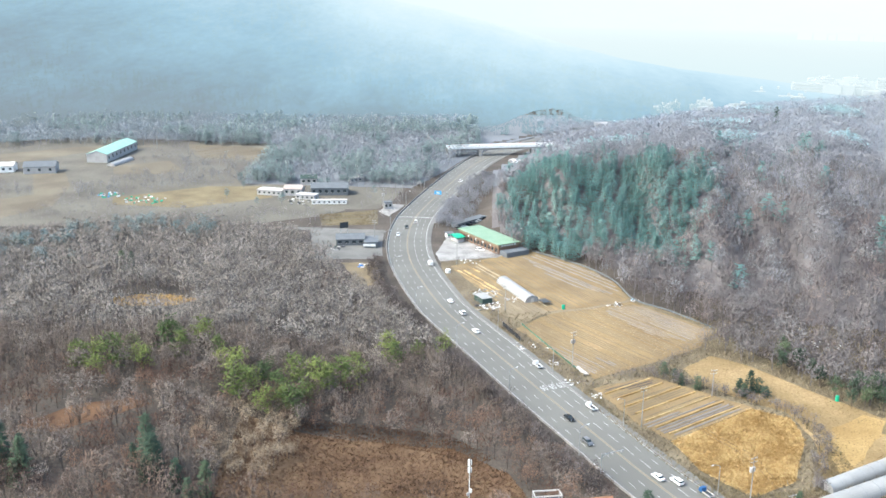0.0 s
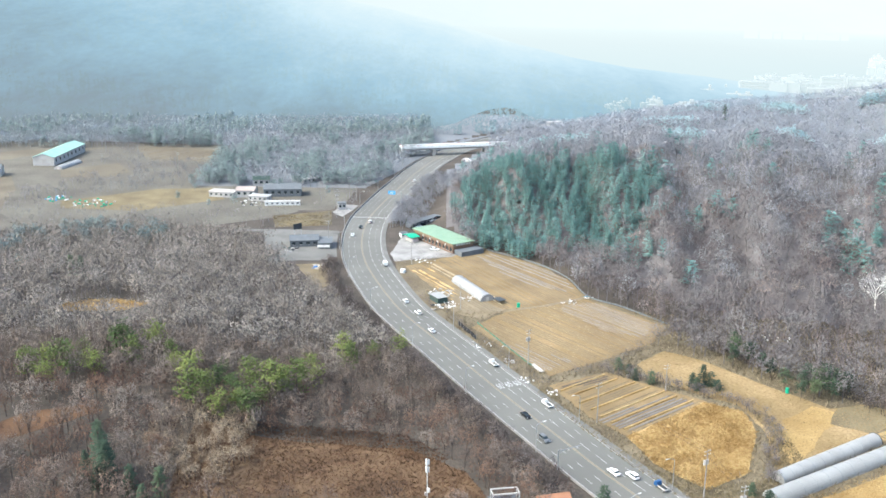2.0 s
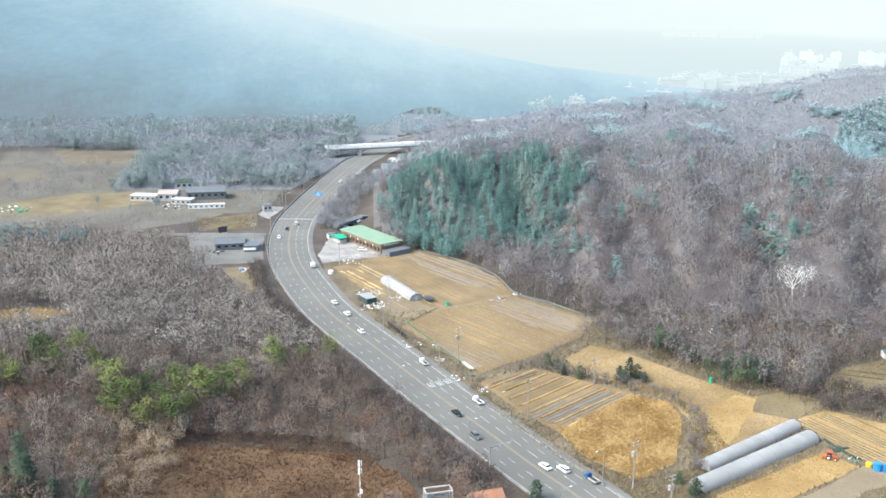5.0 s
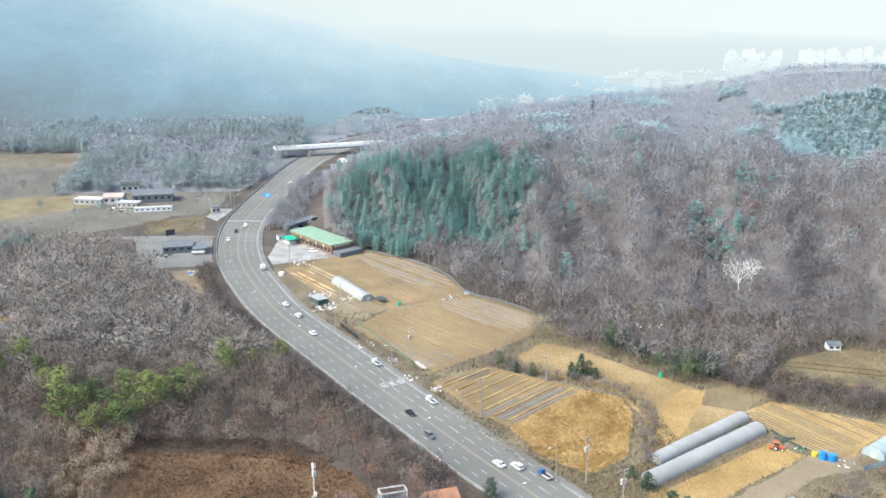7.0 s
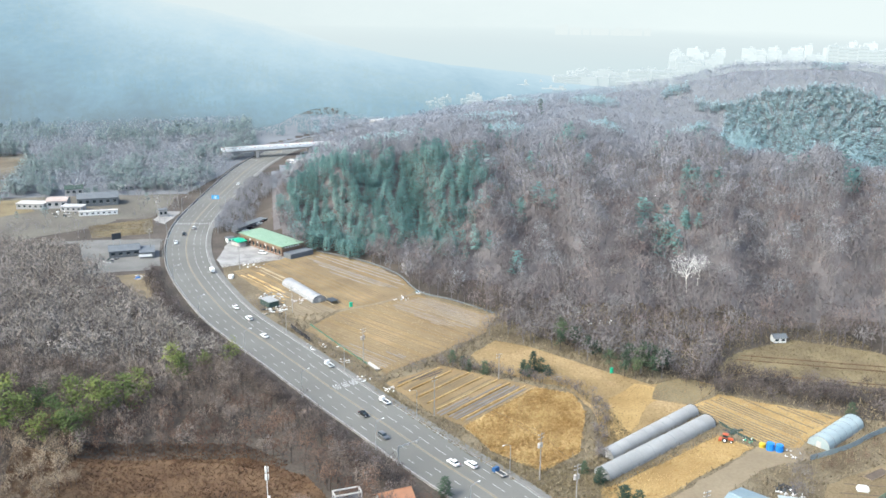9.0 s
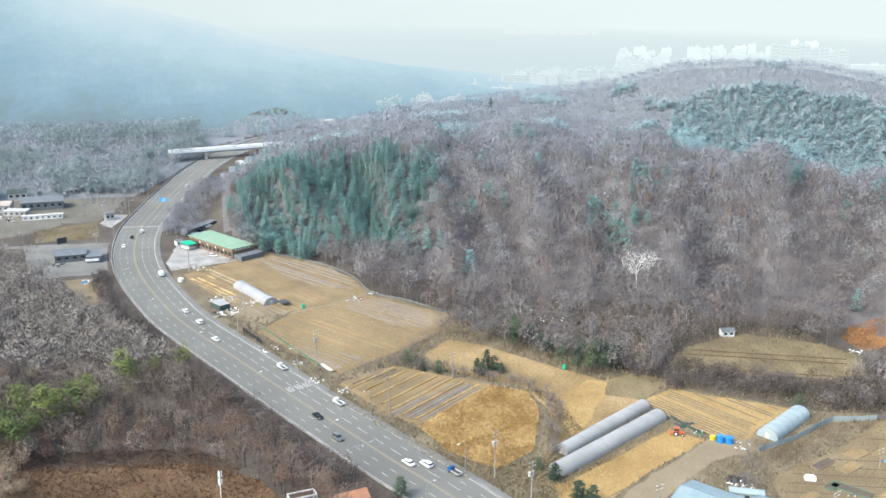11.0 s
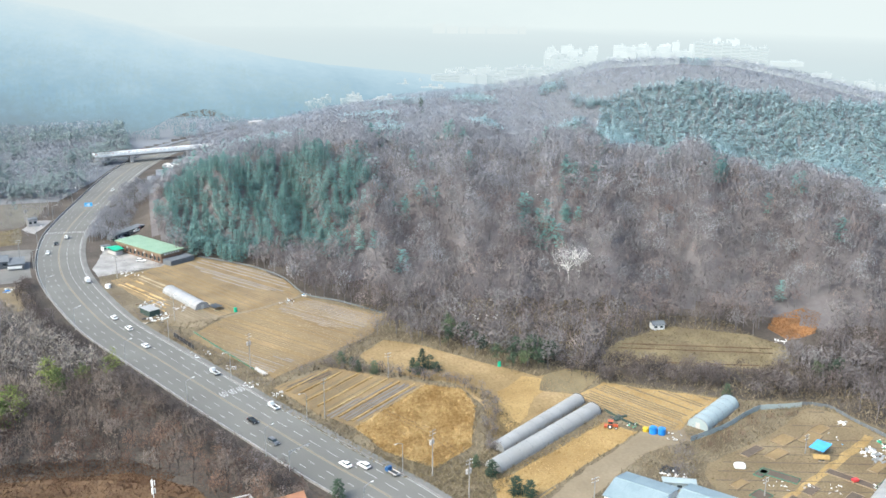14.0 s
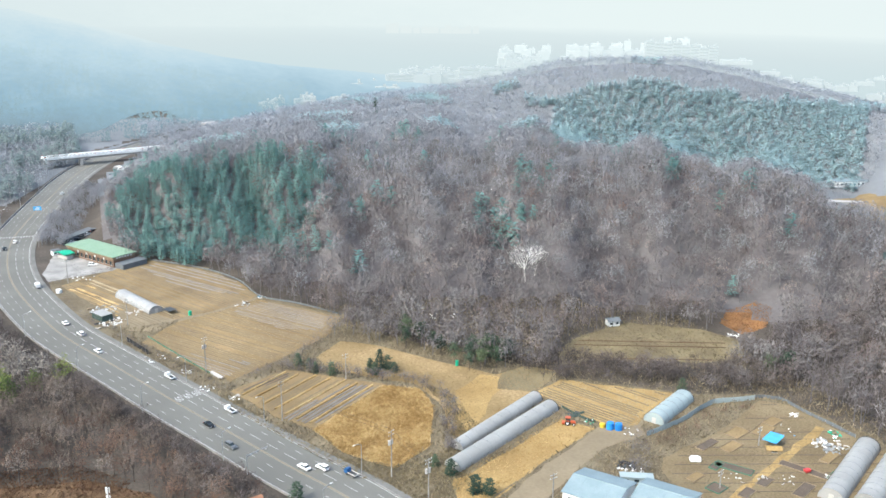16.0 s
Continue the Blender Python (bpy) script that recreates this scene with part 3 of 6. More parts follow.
field("field_7", G, M["straw"], "dry grass plot beside the greenhouses")
field("field_8", I, M["olive"], "olive-tan field at the foot of the hill")
field("field_9", J, M["allotment"], "allotment garden with many small beds")
field("field_10", K, M["scrub"], "rusty brown scrub clearing in the woods")
field("farmland", [(-430, 540), (-260, 530), (-110, 540), (-72, 560), (-60, 575), (-66, 590), (-140, 650), (-140, 810), (-300, 830), (-440, 800)], M["farmland"], "dull winter farmland beyond the woods", .02)
field("village_ground", [(-142, 652), (-70, 592), (-60, 577), (-41, 578), (-33, 598), (-27, 638), (-24, 645)], M["farmland"], "grey-brown ground round the village houses", .025, "ground")
field("field_11", L1, M["far_soil"], "dry tan farm field beyond the woods")
field("field_12", L2, M["far_soil"], "long pale field below the mountain")
field("field_13", L4, M["far_soil"], "bare sandy farm track and yard")
field("field_14", L5, M["olive"], "dull brown farm field beyond the woods")
field("field_15", L6, M["far_soil"], "brown terraced plots beside the farm")
field("field_16", TAWNY, M["far_soil"], "tawny stubble plot beside the highway")
field("farmyard", FARM, M["gravel"], "grey gravel yard round the roadside farm", 0.05, "yard")
field("field_17", PLOT, M["furrow"], "small dark vegetable plot by the highway")
field("field_18", FAR_R_FIELD, M["soil_b"], "pale field behind the wooded hill")
field("clearing_1", ORANGE, M["orange"], "bare orange earth mound at the wood's edge")
field("clearing_2", OCHRE, M["leafy"], "ochre clearing among the bare trees")
field("clearing_3", GOLDGAP, M["gold"], "strip of golden dry grass in the woods")
field("track", TRACK, M["dirt"], "dusty dirt track between the plots", 0.09, "track")
field("forecourt", YARD, M["concrete"], "pale gravel forecourt of the roadside shop", 0.08, "yard")


def ribbon(name, o1, o2, z, material, label, category, s0=0, s1=None, line=None):
    """A strip along the road between two offsets from its middle."""
    ln = road_line if line is None else line
    d = np.gradient(ln, axis=0)
    d /= np.linalg.norm(d, axis=1)[:, None]
    n = np.stack([d[:, 1], -d[:, 0]], 1)
    a, b = ln + n * o1, ln + n * o2
    k = len(ln)
    v = [(*p, z) for p in a] + [(*p, z) for p in b] + [(*p, -0.3) for p in a] + [(*p, -0.3) for p in b]
    f = [(i, i + k, i + k + 1, i + 1) for i in range(k - 1)]
    f += [(i, i + 1, i + 2 * k + 1, i + 2 * k) for i in range(k - 1)] + [(i + k, i + 3 * k, i + 3 * k + 1, i + k + 1) for i in range(k - 1)]
    return structure(name, mesh_from(name, v, [q[::-1] for q in f], material), label, category)



# ---------- woods ----------
def sliver(rs, c, d, w, face=None):
    """Thin triangles from base points c along d, w wide, turned roughly towards face."""
    side = np.cross(d, rs.normal(size=d.shape) if face is None else face + rs.normal(size=d.shape) * .12)
    side /= np.linalg.norm(side, axis=1)[:, None] + 1e-9
    return np.stack([c - side * w[:, None] / 2, c + side * w[:, None] / 2, c + d], 1)


def stem(p0, p1, w0, w1, n=4):
    """Tapered prism from p0 to p1 as triangles."""
    p0, p1 = np.array(p0, float), np.array(p1, float)
    ax = (p1 - p0) / np.linalg.norm(p1 - p0)
    u = np.cross(ax, (0.3, 1, 0.2)); u /= np.linalg.norm(u)
    v = np.cross(ax, u)
    t = []
    for k in range(n):
        a0, a1 = 2 * math.pi * k / n, 2 * math.pi * (k + 1) / n
        e0, e1 = u * math.cos(a0) + v * math.sin(a0), u * math.cos(a1) + v * math.sin(a1)
        t += [(p0 + e0 * w0, p0 + e1 * w0, p1 + e1 * w1), (p0 + e0 * w0, p1 + e1 * w1, p1 + e0 * w1)]
    return np.array(t)


def bare_tree(seed, twigs=260, wide=0.25, w=0.0085, long=1.0):
    """Leafless broad tree of height 1: (trunk and limbs, twigs). A fuzzy, unevenly lobed dome of fine twigs."""
    rs = np.random.RandomState(seed)
    lean = rs.uniform(-.04, .04, 2)
    wood = [stem((0, 0, -0.03), (lean[0], lean[1], 0.5), 0.016, 0.009)]
    tips = []
    for k in range(6):
        a = k * 2.4 + rs.uniform(-.4, .4)
        z0, rr = rs.uniform(.28, .5), wide * rs.uniform(.35, .85)
        p1 = np.array((rr * math.cos(a), rr * math.sin(a), .60 + .3 * math.sqrt(max(0, 1 - (rr / wide) ** 2))))
        wood.append(stem((lean[0] * z0 * 2, lean[1] * z0 * 2, z0), p1, 0.008, 0.002, 3))
        tips.append((np.array((0, 0, z0)), p1))
    f1, f2, f3 = rs.uniform(0, 6.28, 3)
    n1 = int(twigs * .72)
    v = rs.normal(size=(n1, 3))
    v[:, 2] = np.abs(v[:, 2]) * 1.15 - .45
    v /= np.linalg.norm(v, axis=1)[:, None]
    az = np.arctan2(v[:, 1], v[:, 0])
    lobe = 1 + .16 * np.sin(3 * az + f1) + .12 * np.sin(5 * az + f2 + 4 * v[:, 2]) + .10 * np.sin(7 * v[:, 2] + f3)
    p = np.array((0, 0, .58)) + v * (wide, wide, .38) * (lobe * rs.uniform(.78, 1.0, n1))[:, None]
    n2 = twigs - n1
    pick = rs.randint(len(tips), size=n2)
    q0, q1 = np.array([tips[i][0] for i in pick]), np.array([tips[i][1] for i in pick])
    p2 = q0 + (q1 - q0) * rs.uniform(.3, 1.1, n2)[:, None] + rs.normal(size=(n2, 3)) * (.05, .05, .035)
    o2 = p2 - (0, 0, .36)
    c = np.concatenate([p, p2])
    out = np.concatenate([v + (0, 0, .2), o2 / (np.linalg.norm(o2, axis=1)[:, None] + 1e-6)])
    out /= np.linalg.norm(out, axis=1)[:, None]
    d = rs.normal(size=c.shape)
    d -= out * (d * out).sum(1)[:, None]
    d = d / np.linalg.norm(d, axis=1)[:, None] + out * .45 + (0, 0, .25)
    d *= (rs.uniform(.05, .12, twigs) * long / np.linalg.norm(d, axis=1))[:, None]
    return np.concatenate(wood), sliver(rs, c - d * .4, d, rs.uniform(.6, 1.5, twigs) * w, out * .8 + (0, 0, .8))


def needle_tree(seed, n=230, wide=0.2, low=0.12, rounded=0.5, size=0.085):
    """Evergreen of height 1: drooping fans of needles in whorls."""
    rs = np.random.RandomState(seed)
    wood = [stem((0, 0, -0.03), (0, 0, 0.93), 0.014, 0.003)]
    h = low + (1 - low) * rs.uniform(0, 1, n) ** 1.25
    k = (h - low) / (1 - low)
    prof = wide * ((1 - k) ** rounded) * np.minimum(1, k * 5 + .5)
    a = rs.uniform(0, 2 * math.pi, n)
    whorl = 0.75 + 0.25 * np.sin(a * 3 + np.floor(h * 9) * 2.1)
    r = prof * whorl * rs.uniform(.45, 1.0, n)
    c = np.stack([r * np.cos(a), r * np.sin(a), h], 1)
    d = np.stack([np.cos(a), np.sin(a), rs.uniform(-.35, .35, n)], 1) * (size * rs.uniform(.6, 1.3, n))[:, None]
    t = sliver(rs, c - d * .4, d * 1.5, size * rs.uniform(.5, 1.0, n), np.stack([np.cos(a), np.sin(a), np.full(n, 1.3)], 1))
    return np.concatenate(wood), t


def stand(name, spots, kinds, mats, label, category, seed=1):
    """Many trees as one mesh. spots: x, y, height; kinds: templates of (wood, crown)."""
    rs = np.random.RandomState(seed)
    tris, mi, tint = [], [], []
    for x, y, h in spots:
        wood, crown = kinds[rs.randint(len(kinds))]
        a, s = rs.uniform(0, 6.283), rs.uniform(.85, 1.15)
        R = np.array([[math.cos(a) * s, -math.sin(a) * s, 0], [math.sin(a) * s, math.cos(a) * s, 0], [0, 0, 1]]) * h
        t = np.concatenate([wood, crown]) @ R.T + (x, y, float(terrain(x, y)[0]) if TZ is None else TZ[(x, y)])
        tris.append(t)
        mi.append(np.concatenate([np.zeros(len(wood), int), np.ones(len(crown), int)]))
        tint.append(np.full(len(t) * 3, np.clip(rs.normal(.45, .3) + .25 * noise.noise((x * .022, y * .022, 5)), 0, 1)))
    t = np.concatenate(tris).reshape(-1, 3)
    n = len(t) // 3
    me = bpy.data.meshes.new(name)
    me.vertices.add(n * 3); me.loops.add(n * 3); me.polygons.add(n)
    me.vertices.foreach_set("co", t.ravel().astype(np.float32))
    me.loops.foreach_set("vertex_index", np.arange(n * 3, dtype=np.int32))
    me.polygons.foreach_set("loop_start", np.arange(0, n * 3, 3, dtype=np.int32))
    for m in mats:
        me.materials.append(m)
    me.polygons.foreach_set("material_index", np.concatenate(mi).astype(np.int32))
    me.attributes.new("tint", "FLOAT", "POINT").data.foreach_set("value", np.concatenate(tint).astype(np.float32))
    me.update()
    return tagged(new(name, me), label, category, kind="stuff")


TZ = None
CLEAR = [A, B, C, D, E, F, G, I, J, K, L1, L2, L4, L5, L6, YARD, TAWNY, FARM, PLOT, ORANGE, FAR_R_FIELD, OCHRE, GOLDGAP, TRACK,
         [(247, 286), (252, 300), (266, 313), (282, 310), (284, 298), (268, 276), (250, 274)], [(-137, 361), (-139, 374), (-102, 374), (-100, 361)]]


def scatter(x0, x1, y0, y1, step, seed):
    rs = np.random.RandomState(seed)
    gx, gy = np.meshgrid(np.arange(x0, x1, step), np.arange(y0, y1, step))
    x = gx.ravel() + rs.uniform(-.5, .5, gx.size) * step
    y = gy.ravel() + rs.uniform(-.5, .5, gx.size) * step
    return x, y, rs


def spots_from(x, y, keep, h):
    global TZ
    x, y, h = x[keep], y[keep], h[keep]
    z = terrain(x, y)
    TZ = TZ or {}
    s = [(float(a), float(b), float(c)) for a, b, c in zip(x, y, h)]
    TZ.update({(a, b): float(q) for (a, b, c), q in zip(s, z)})
    return s


def open_ground(x, y):
    r = np.zeros(len(x), bool)
    for p in CLEAR:
        r |= inside(p, x, y)
    return r


LEFT_WOOD = [(-239, 501), (-133, 529), (-67, 494), (-48, 423), (-25, 400), (-10, 360), (60, 215), (40, 170), (-200, 170), (-330, 420)]
PINES = [(31, 539), (41, 497), (61, 461), (90, 462), (112, 458), (124, 466), (137, 492), (145, 520), (146, 560), (118, 590), (73, 605), (45, 610)]
VALLEY_R = [(36, 492), (50, 455), (78, 404), (96, 350), (112, 338), (140, 300), (160, 285), (172, 286), (190, 287), (222, 271), (233, 262), (231, 246), (234, 200), (240, 165), (420, 200), (900, 700), (700, 900), (100, 900), (40, 640), (30, 540)]

def part(name, bm, material, parent, label=""):
    """One bmesh (or mesh) as one part under a thing."""
    if isinstance(bm, bmesh.types.BMesh):
        bmesh.ops.recalc_face_normals(bm, faces=bm.faces)
        me = bpy.data.meshes.new(name)
        bm.to_mesh(me)
        bm.free()
    else:
        me = bm
    if not me.materials:
        me.materials.append(material)
    ob = new(name, me)
    ob.parent = parent
    return tagged(ob, label)


def thing(name, label, category, group="", m=None):
    ob = new(name)
    ob.empty_display_size = 0.5
    if m is not None:
        ob.matrix_basis = m
    return tagged(ob, label, category, group)


def tri_mesh(name, t):
    t = np.asarray(t).reshape(-1, 3)
    n = len(t) // 3
    me = bpy.data.meshes.new(name)
    me.vertices.add(n * 3); me.loops.add(n * 3); me.polygons.add(n)
    me.vertices.foreach_set("co", t.ravel().astype(np.float32))
    me.loops.foreach_set("vertex_index", np.arange(n * 3, dtype=np.int32))
    me.polygons.foreach_set("loop_start", np.arange(0, n * 3, 3, dtype=np.int32))
    me.update()
    return me


def tree_model(name, model, mats, label, category, group):
    """A single tree of height 1 with trunk and crown; its copies share the meshes."""
    t = thing(name, label, category, group)
    part("trunk", tri_mesh("trunk", model[0]), mats[0], t)
    part("crown", tri_mesh("crown", model[1]), mats[1], t)
    return t


def plant(models, spots, seed):
    """Sets trees at x, y, height; the first use of a model is the model itself."""
    rs = np.random.RandomState(seed)
    zs = terrain([p[0] for p in spots], [p[1] for p in spots])
    for i, (x, y, h) in enumerate(spots):
        mo = models[i % len(models)]
        s = rs.uniform(.88, 1.15)
        m = Matrix.Translation((x, y, float(zs[i]))) @ Matrix.Rotation(rs.uniform(0, 6.28), 4, "Z") @ Matrix.Diagonal((h * s, h * s, h, 1))
        if i < len(models):
            mo.matrix_basis = m
        else:
            c = copy_thing(models[i % len(models)], Matrix.Identity(4))
            c.matrix_basis = m


def lite_tree(seed, n, wide, w):
    """A far bare tree: short stem and a loose dome of twigs."""
    wood, tw = bare_tree(seed, n, wide, w, 1.3)
    return wood[:8], tw


bare = [bare_tree(i, 225, .34, .018, 1.0) for i in range(8)]
bare_mid = [bare_tree(20 + i, 170, 0.34, 0.028, 1.0) for i in range(6)]
bare_thin = [bare_tree(30 + i, 100, 0.36, 0.034, 1.1) for i in range(6)]
shrubs = [lite_tree(40 + i, 44, 0.6, 0.06) for i in range(4)]
firs = [needle_tree(i, 150, .31, .14, .38, .09) for i in range(5)]
tiny_trees = [lite_tree(60 + i, 28, 0.55, 0.1) for i in range(4)]
far_trees = [lite_tree(80 + i, 46, 0.5, 0.062) for i in range(5)]
tiny_firs = [needle_tree(70 + i, 40, .24, .1, .5, .2) for i in range(3)]


def red_pine(seed):
    """Red pine: bare leaning trunk, flat-topped clumps of needles on limbs."""
    rs = np.random.RandomState(seed)
    wood, c, d, w, fa = [stem((0, 0, -.03), (.02, .01, .92), .016, .005)], [], [], [], []
    for k in range(22):
        a, z0 = k * 2.4 + rs.uniform(-.5, .5), rs.uniform(.34, .95)
        rr = rs.uniform(.06, .24) * math.sqrt(1.1 - ((z0 - .55) / .45) ** 2)
        q = np.array((rr * math.cos(a), rr * math.sin(a), z0 + .03))
        wood.append(stem((0, 0, z0 - .05), q, .006, .003, 3))
        for j in range(24):
            o = rs.normal(size=3) * (.052, .052, .036)
            c.append(q + o)
            fa.append(o / (np.linalg.norm(o) + 1e-6) + (0, 0, .5))
            v = o / (np.linalg.norm(o) + 1e-6) * (1, 1, .5) + rs.normal(size=3) * .4
            d.append(v / np.linalg.norm(v) * rs.uniform(.05, .085))
            w.append(rs.uniform(.022, .04))
    return np.concatenate(wood), sliver(rs, np.array(c), np.array(d), np.array(w), np.array(fa))


rounds = [red_pine(i) for i in range(5)]
far_firs = [needle_tree(190 + i, 46, .55, .1, .4, .22) for i in range(4)]
rounds_thin = [needle_tree(170 + i, 74, .36, .12, .4, .14) for i in range(4)]

# left woods: the nearest trees singly, the rest as one
x, y, rs = scatter(-340, 80, 170, 540, 5.1, 1)
off = road_offset(x, y)
keep = inside(LEFT_WOOD, x, y) & ~open_ground(x, y) & (off < -13.5)
near = keep & (y < 300) & (x > -130) & (x < 40) & (rs.uniform(0, 1, len(x)) < .8)
h = rs.uniform(7.5, 12.5, len(x)) * np.where(off > -24, .62, 1.0)
order = [i for i in np.where(near)[0]][:300]
pick = np.zeros(len(x), bool)
pick[order] = True
models = [tree_model("bare_tree", bare[i], [M["bark"], M["twig_one"]], "leafless grey-brown deciduous tree in the woods", "tree", "bare trees of the near woods") for i in range(8)]
plant(models, spots_from(x, y, pick, h), 11)
rest = keep & ~pick
rusty = rest & (y < 300) & (rs.uniform(0, 1, len(x)) < .5)
# beyond y 335 the twig colour is paled for haze
stand("grey_woods", spots_from(x, y, rest & ~rusty & (y > 335), h * 1.05), bare_thin, [M["bark_mid"], M["twig_mid"]], "leafless woods away from the highway, paled by painted haze", "woods", 19)
stand("bare_woods", spots_from(x, y, rest & ~rusty & (y <= 335), h), bare, [M["bark"], M["twig"]], "leafless grey-brown deciduous woods beside the highway", "woods", 2)
stand("rusty_woods", spots_from(x, y, rusty, h * .8), bare, [M["bark"], M["twig_rust"]], "bare trees with rust-brown clinging leaves", "woods", 12)
x, y, rs = scatter(-160, 60, 190, 330, 4.2, 31)
off = road_offset(x, y)
keep = inside(LEFT_WOOD, x, y) & ~inside(OCHRE, x, y) & ~inside(K, x, y) & (off < -11.5)
stand("undergrowth", spots_from(x, y, keep, rs.uniform(1.2, 3.2, len(x))), shrubs, [M["bark"], M["twig_rust"]], "rust-brown undergrowth on the wood's floor", "undergrowth", 13)
keep = inside(K, x, y) & (rs.uniform(0, 1, len(x)) < .9)
stand("clearing_scrub", spots_from(x, y, keep, rs.uniform(1.0, 2.4, len(x))), shrubs, [M["bark"], M["twig_rust"]], "low rusty scrub covering the clearing", "scrub", 14)
# tan thicket at the clearing's corner
x, y, rs = scatter(-74, -42, 232, 284, 3.0, 32)
stand("tan_thicket", spots_from(x, y, ((x + 58) / 15) ** 2 + ((y - 260) / 24) ** 2 < 1, rs.uniform(4, 7, len(x))), bare, [M["bark"], M["twig_tan"]], "tan leafless thicket at the clearing's edge", "thicket", 15)

# evergreens among the left woods
LIGHT_PINES = [(-118, 305), (-110, 298), (-104, 305), (-96, 315), (-90, 308), (-85, 321), (-68, 294), (-59, 296), (-56, 275), (-50, 279), (-44, 287),
               (-49, 296), (-43, 306), (-39, 301), (-34, 297), (-28, 306), (-17, 322), (0, 337), (-19, 328), (-53, 283), (-47, 276), (-62, 288), (-108, 312), (-75, 303), (-122, 300), (-114, 293), (-100, 299), (-66, 283), (-40, 292), (-31, 314), (-9, 330), (-78, 312)]
models = [tree_model("red_pine", rounds[i], [M["bark"], M["pine_one"]], "yellow-green red pine with flat needle clumps", "tree", "red pines in the woods") for i in range(5)]
rs = np.random.RandomState(5)
plant(models, [(a, b, rs.uniform(10, 16.5)) for a, b in LIGHT_PINES], 16)
DARK_PINES = [(-114, 235), (-121, 237), (-112, 225), (-81, 241), (-79, 229), (-70, 227), (-148, 424), (-141, 417), (-65, 220), (-62, 226), (-118, 229), (-126, 232), (-84, 236)]
models = [tree_model("dark_pine", needle_tree(90 + i, 420, .26, .12, .45, .06), [M["bark"], M["dark_one"]], "dense dark green conifer among bare trees", "tree", "dark conifers in the woods") for i in range(4)]
plant(models, [(a, b, rs.uniform(9, 12.5)) for a, b in DARK_PINES] + [(-80, 236, 18), (-77, 231, 15), (-118, 232, 17), (-124, 229, 15), (-111, 228, 14)], 17)
MID = [(-210, 456), (-208, 473), (-199, 503), (-181, 504), (-168, 510), (-137, 515), (-124, 493), (-180, 437), (-211, 446), (-190, 490), (-160, 500), (-220, 465), (-175, 498), (-150, 508), (-195, 465)]
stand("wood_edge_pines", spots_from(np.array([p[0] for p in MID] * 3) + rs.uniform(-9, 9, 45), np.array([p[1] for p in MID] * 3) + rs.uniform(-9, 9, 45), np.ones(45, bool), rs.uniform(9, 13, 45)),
      rounds, [M["bark"], M["pine_mid"]], "pines at the far edge of the woods, green greyed by painted haze", "woods", 18)

vx, vy = rs.uniform(-140, -45, 60), rs.uniform(585, 660, 60)
built = (np.abs(vx + 90) < 44) & (np.abs(vy - 612) < 24)
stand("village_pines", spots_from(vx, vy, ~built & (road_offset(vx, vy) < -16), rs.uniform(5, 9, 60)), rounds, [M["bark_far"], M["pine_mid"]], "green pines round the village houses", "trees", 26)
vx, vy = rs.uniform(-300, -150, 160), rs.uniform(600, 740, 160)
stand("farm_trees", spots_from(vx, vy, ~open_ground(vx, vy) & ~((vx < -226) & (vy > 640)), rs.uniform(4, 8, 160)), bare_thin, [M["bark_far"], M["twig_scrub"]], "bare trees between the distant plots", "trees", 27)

# the hill on the right
x, y, rs = scatter(30, 560, 160, 760, 5.9, 3)
off, r, b = road_offset(x, y), np.hypot(x, y), np.degrees(np.arctan2(x, y))
base = inside(VALLEY_R, x, y) & ~open_ground(x, y) & (off > 20) & (b < 57)
wob = np.array([noise.noise((px * .03, py * .03, 0)) for px, py in zip(x, y)])
pine = inside(PINES, x + wob * 20, y + wob * 20) & (rs.uniform(0, 1, len(x)) < .97)
speck = (wob > .3) & (rs.uniform(0, 1, len(x)) < .4) & (r > 420)
# random range offset blends one painted haze tint into the next
mixed = r + rs.uniform(-70, 70, len(x))
lower = base & ~pine & ~speck & (mixed < 475) & (r < 660)
middle = base & ~pine & ~speck & (mixed >= 475) & (mixed < 575) & (r < 660)
upper = base & ~pine & ~speck & (mixed >= 575) & (r < 660)
hh = rs.uniform(8.0, 14.0, len(x))
x2, y2, _ = scatter(30, 200, 440, 640, 4.6, 33)
w2 = np.array([noise.noise((px * .03, py * .03, 0)) for px, py in zip(x2, y2)])
u2 = np.random.RandomState(34).uniform(-9, 9, len(x2))
pine2 = inside(PINES, x2 + w2 * 20 + u2, y2 + w2 * 20 - u2) & inside(VALLEY_R, x2, y2) & ~open_ground(x2, y2) & (road_offset(x2, y2) > 22)
rusty = (lower | middle) & (rs.uniform(0, 1, len(x)) < .16 + .3 * wob)
stand("rusty_hill_woods", spots_from(x, y, rusty, hh * .9), bare_mid, [M["bark_mid"], M["twig_rusthill"]], "bare hill trees with rust-brown twigs", "woods", 44)
lower, middle = lower & ~rusty, middle & ~rusty
stand("slope_woods", spots_from(x, y, middle, hh), bare_mid, [M["bark_mid"], M["twig_slope"]], "leafless woods half way up the hill, tinted lilac-grey for haze", "woods", 45)
stand("hill_woods", spots_from(x, y, lower, hh), bare_mid, [M["bark_mid"], M["twig_far"]], "leafless woods on the hillside, tinted purplish-grey for haze", "woods", 4)
stand("upper_hill_woods", spots_from(x, y, upper, hh), bare_thin, [M["bark_far"], M["twig_hill"]], "leafless woods on the upper hill, paled grey for haze", "woods", 41)
stand("pine_plantation", spots_from(x2, y2, pine2, rs.uniform(7.0, 10.5, len(x2))), firs, [M["bark_mid"], M["pine"]], "dense pine plantation on the slope, blue-green lightened for haze", "woods", 5)
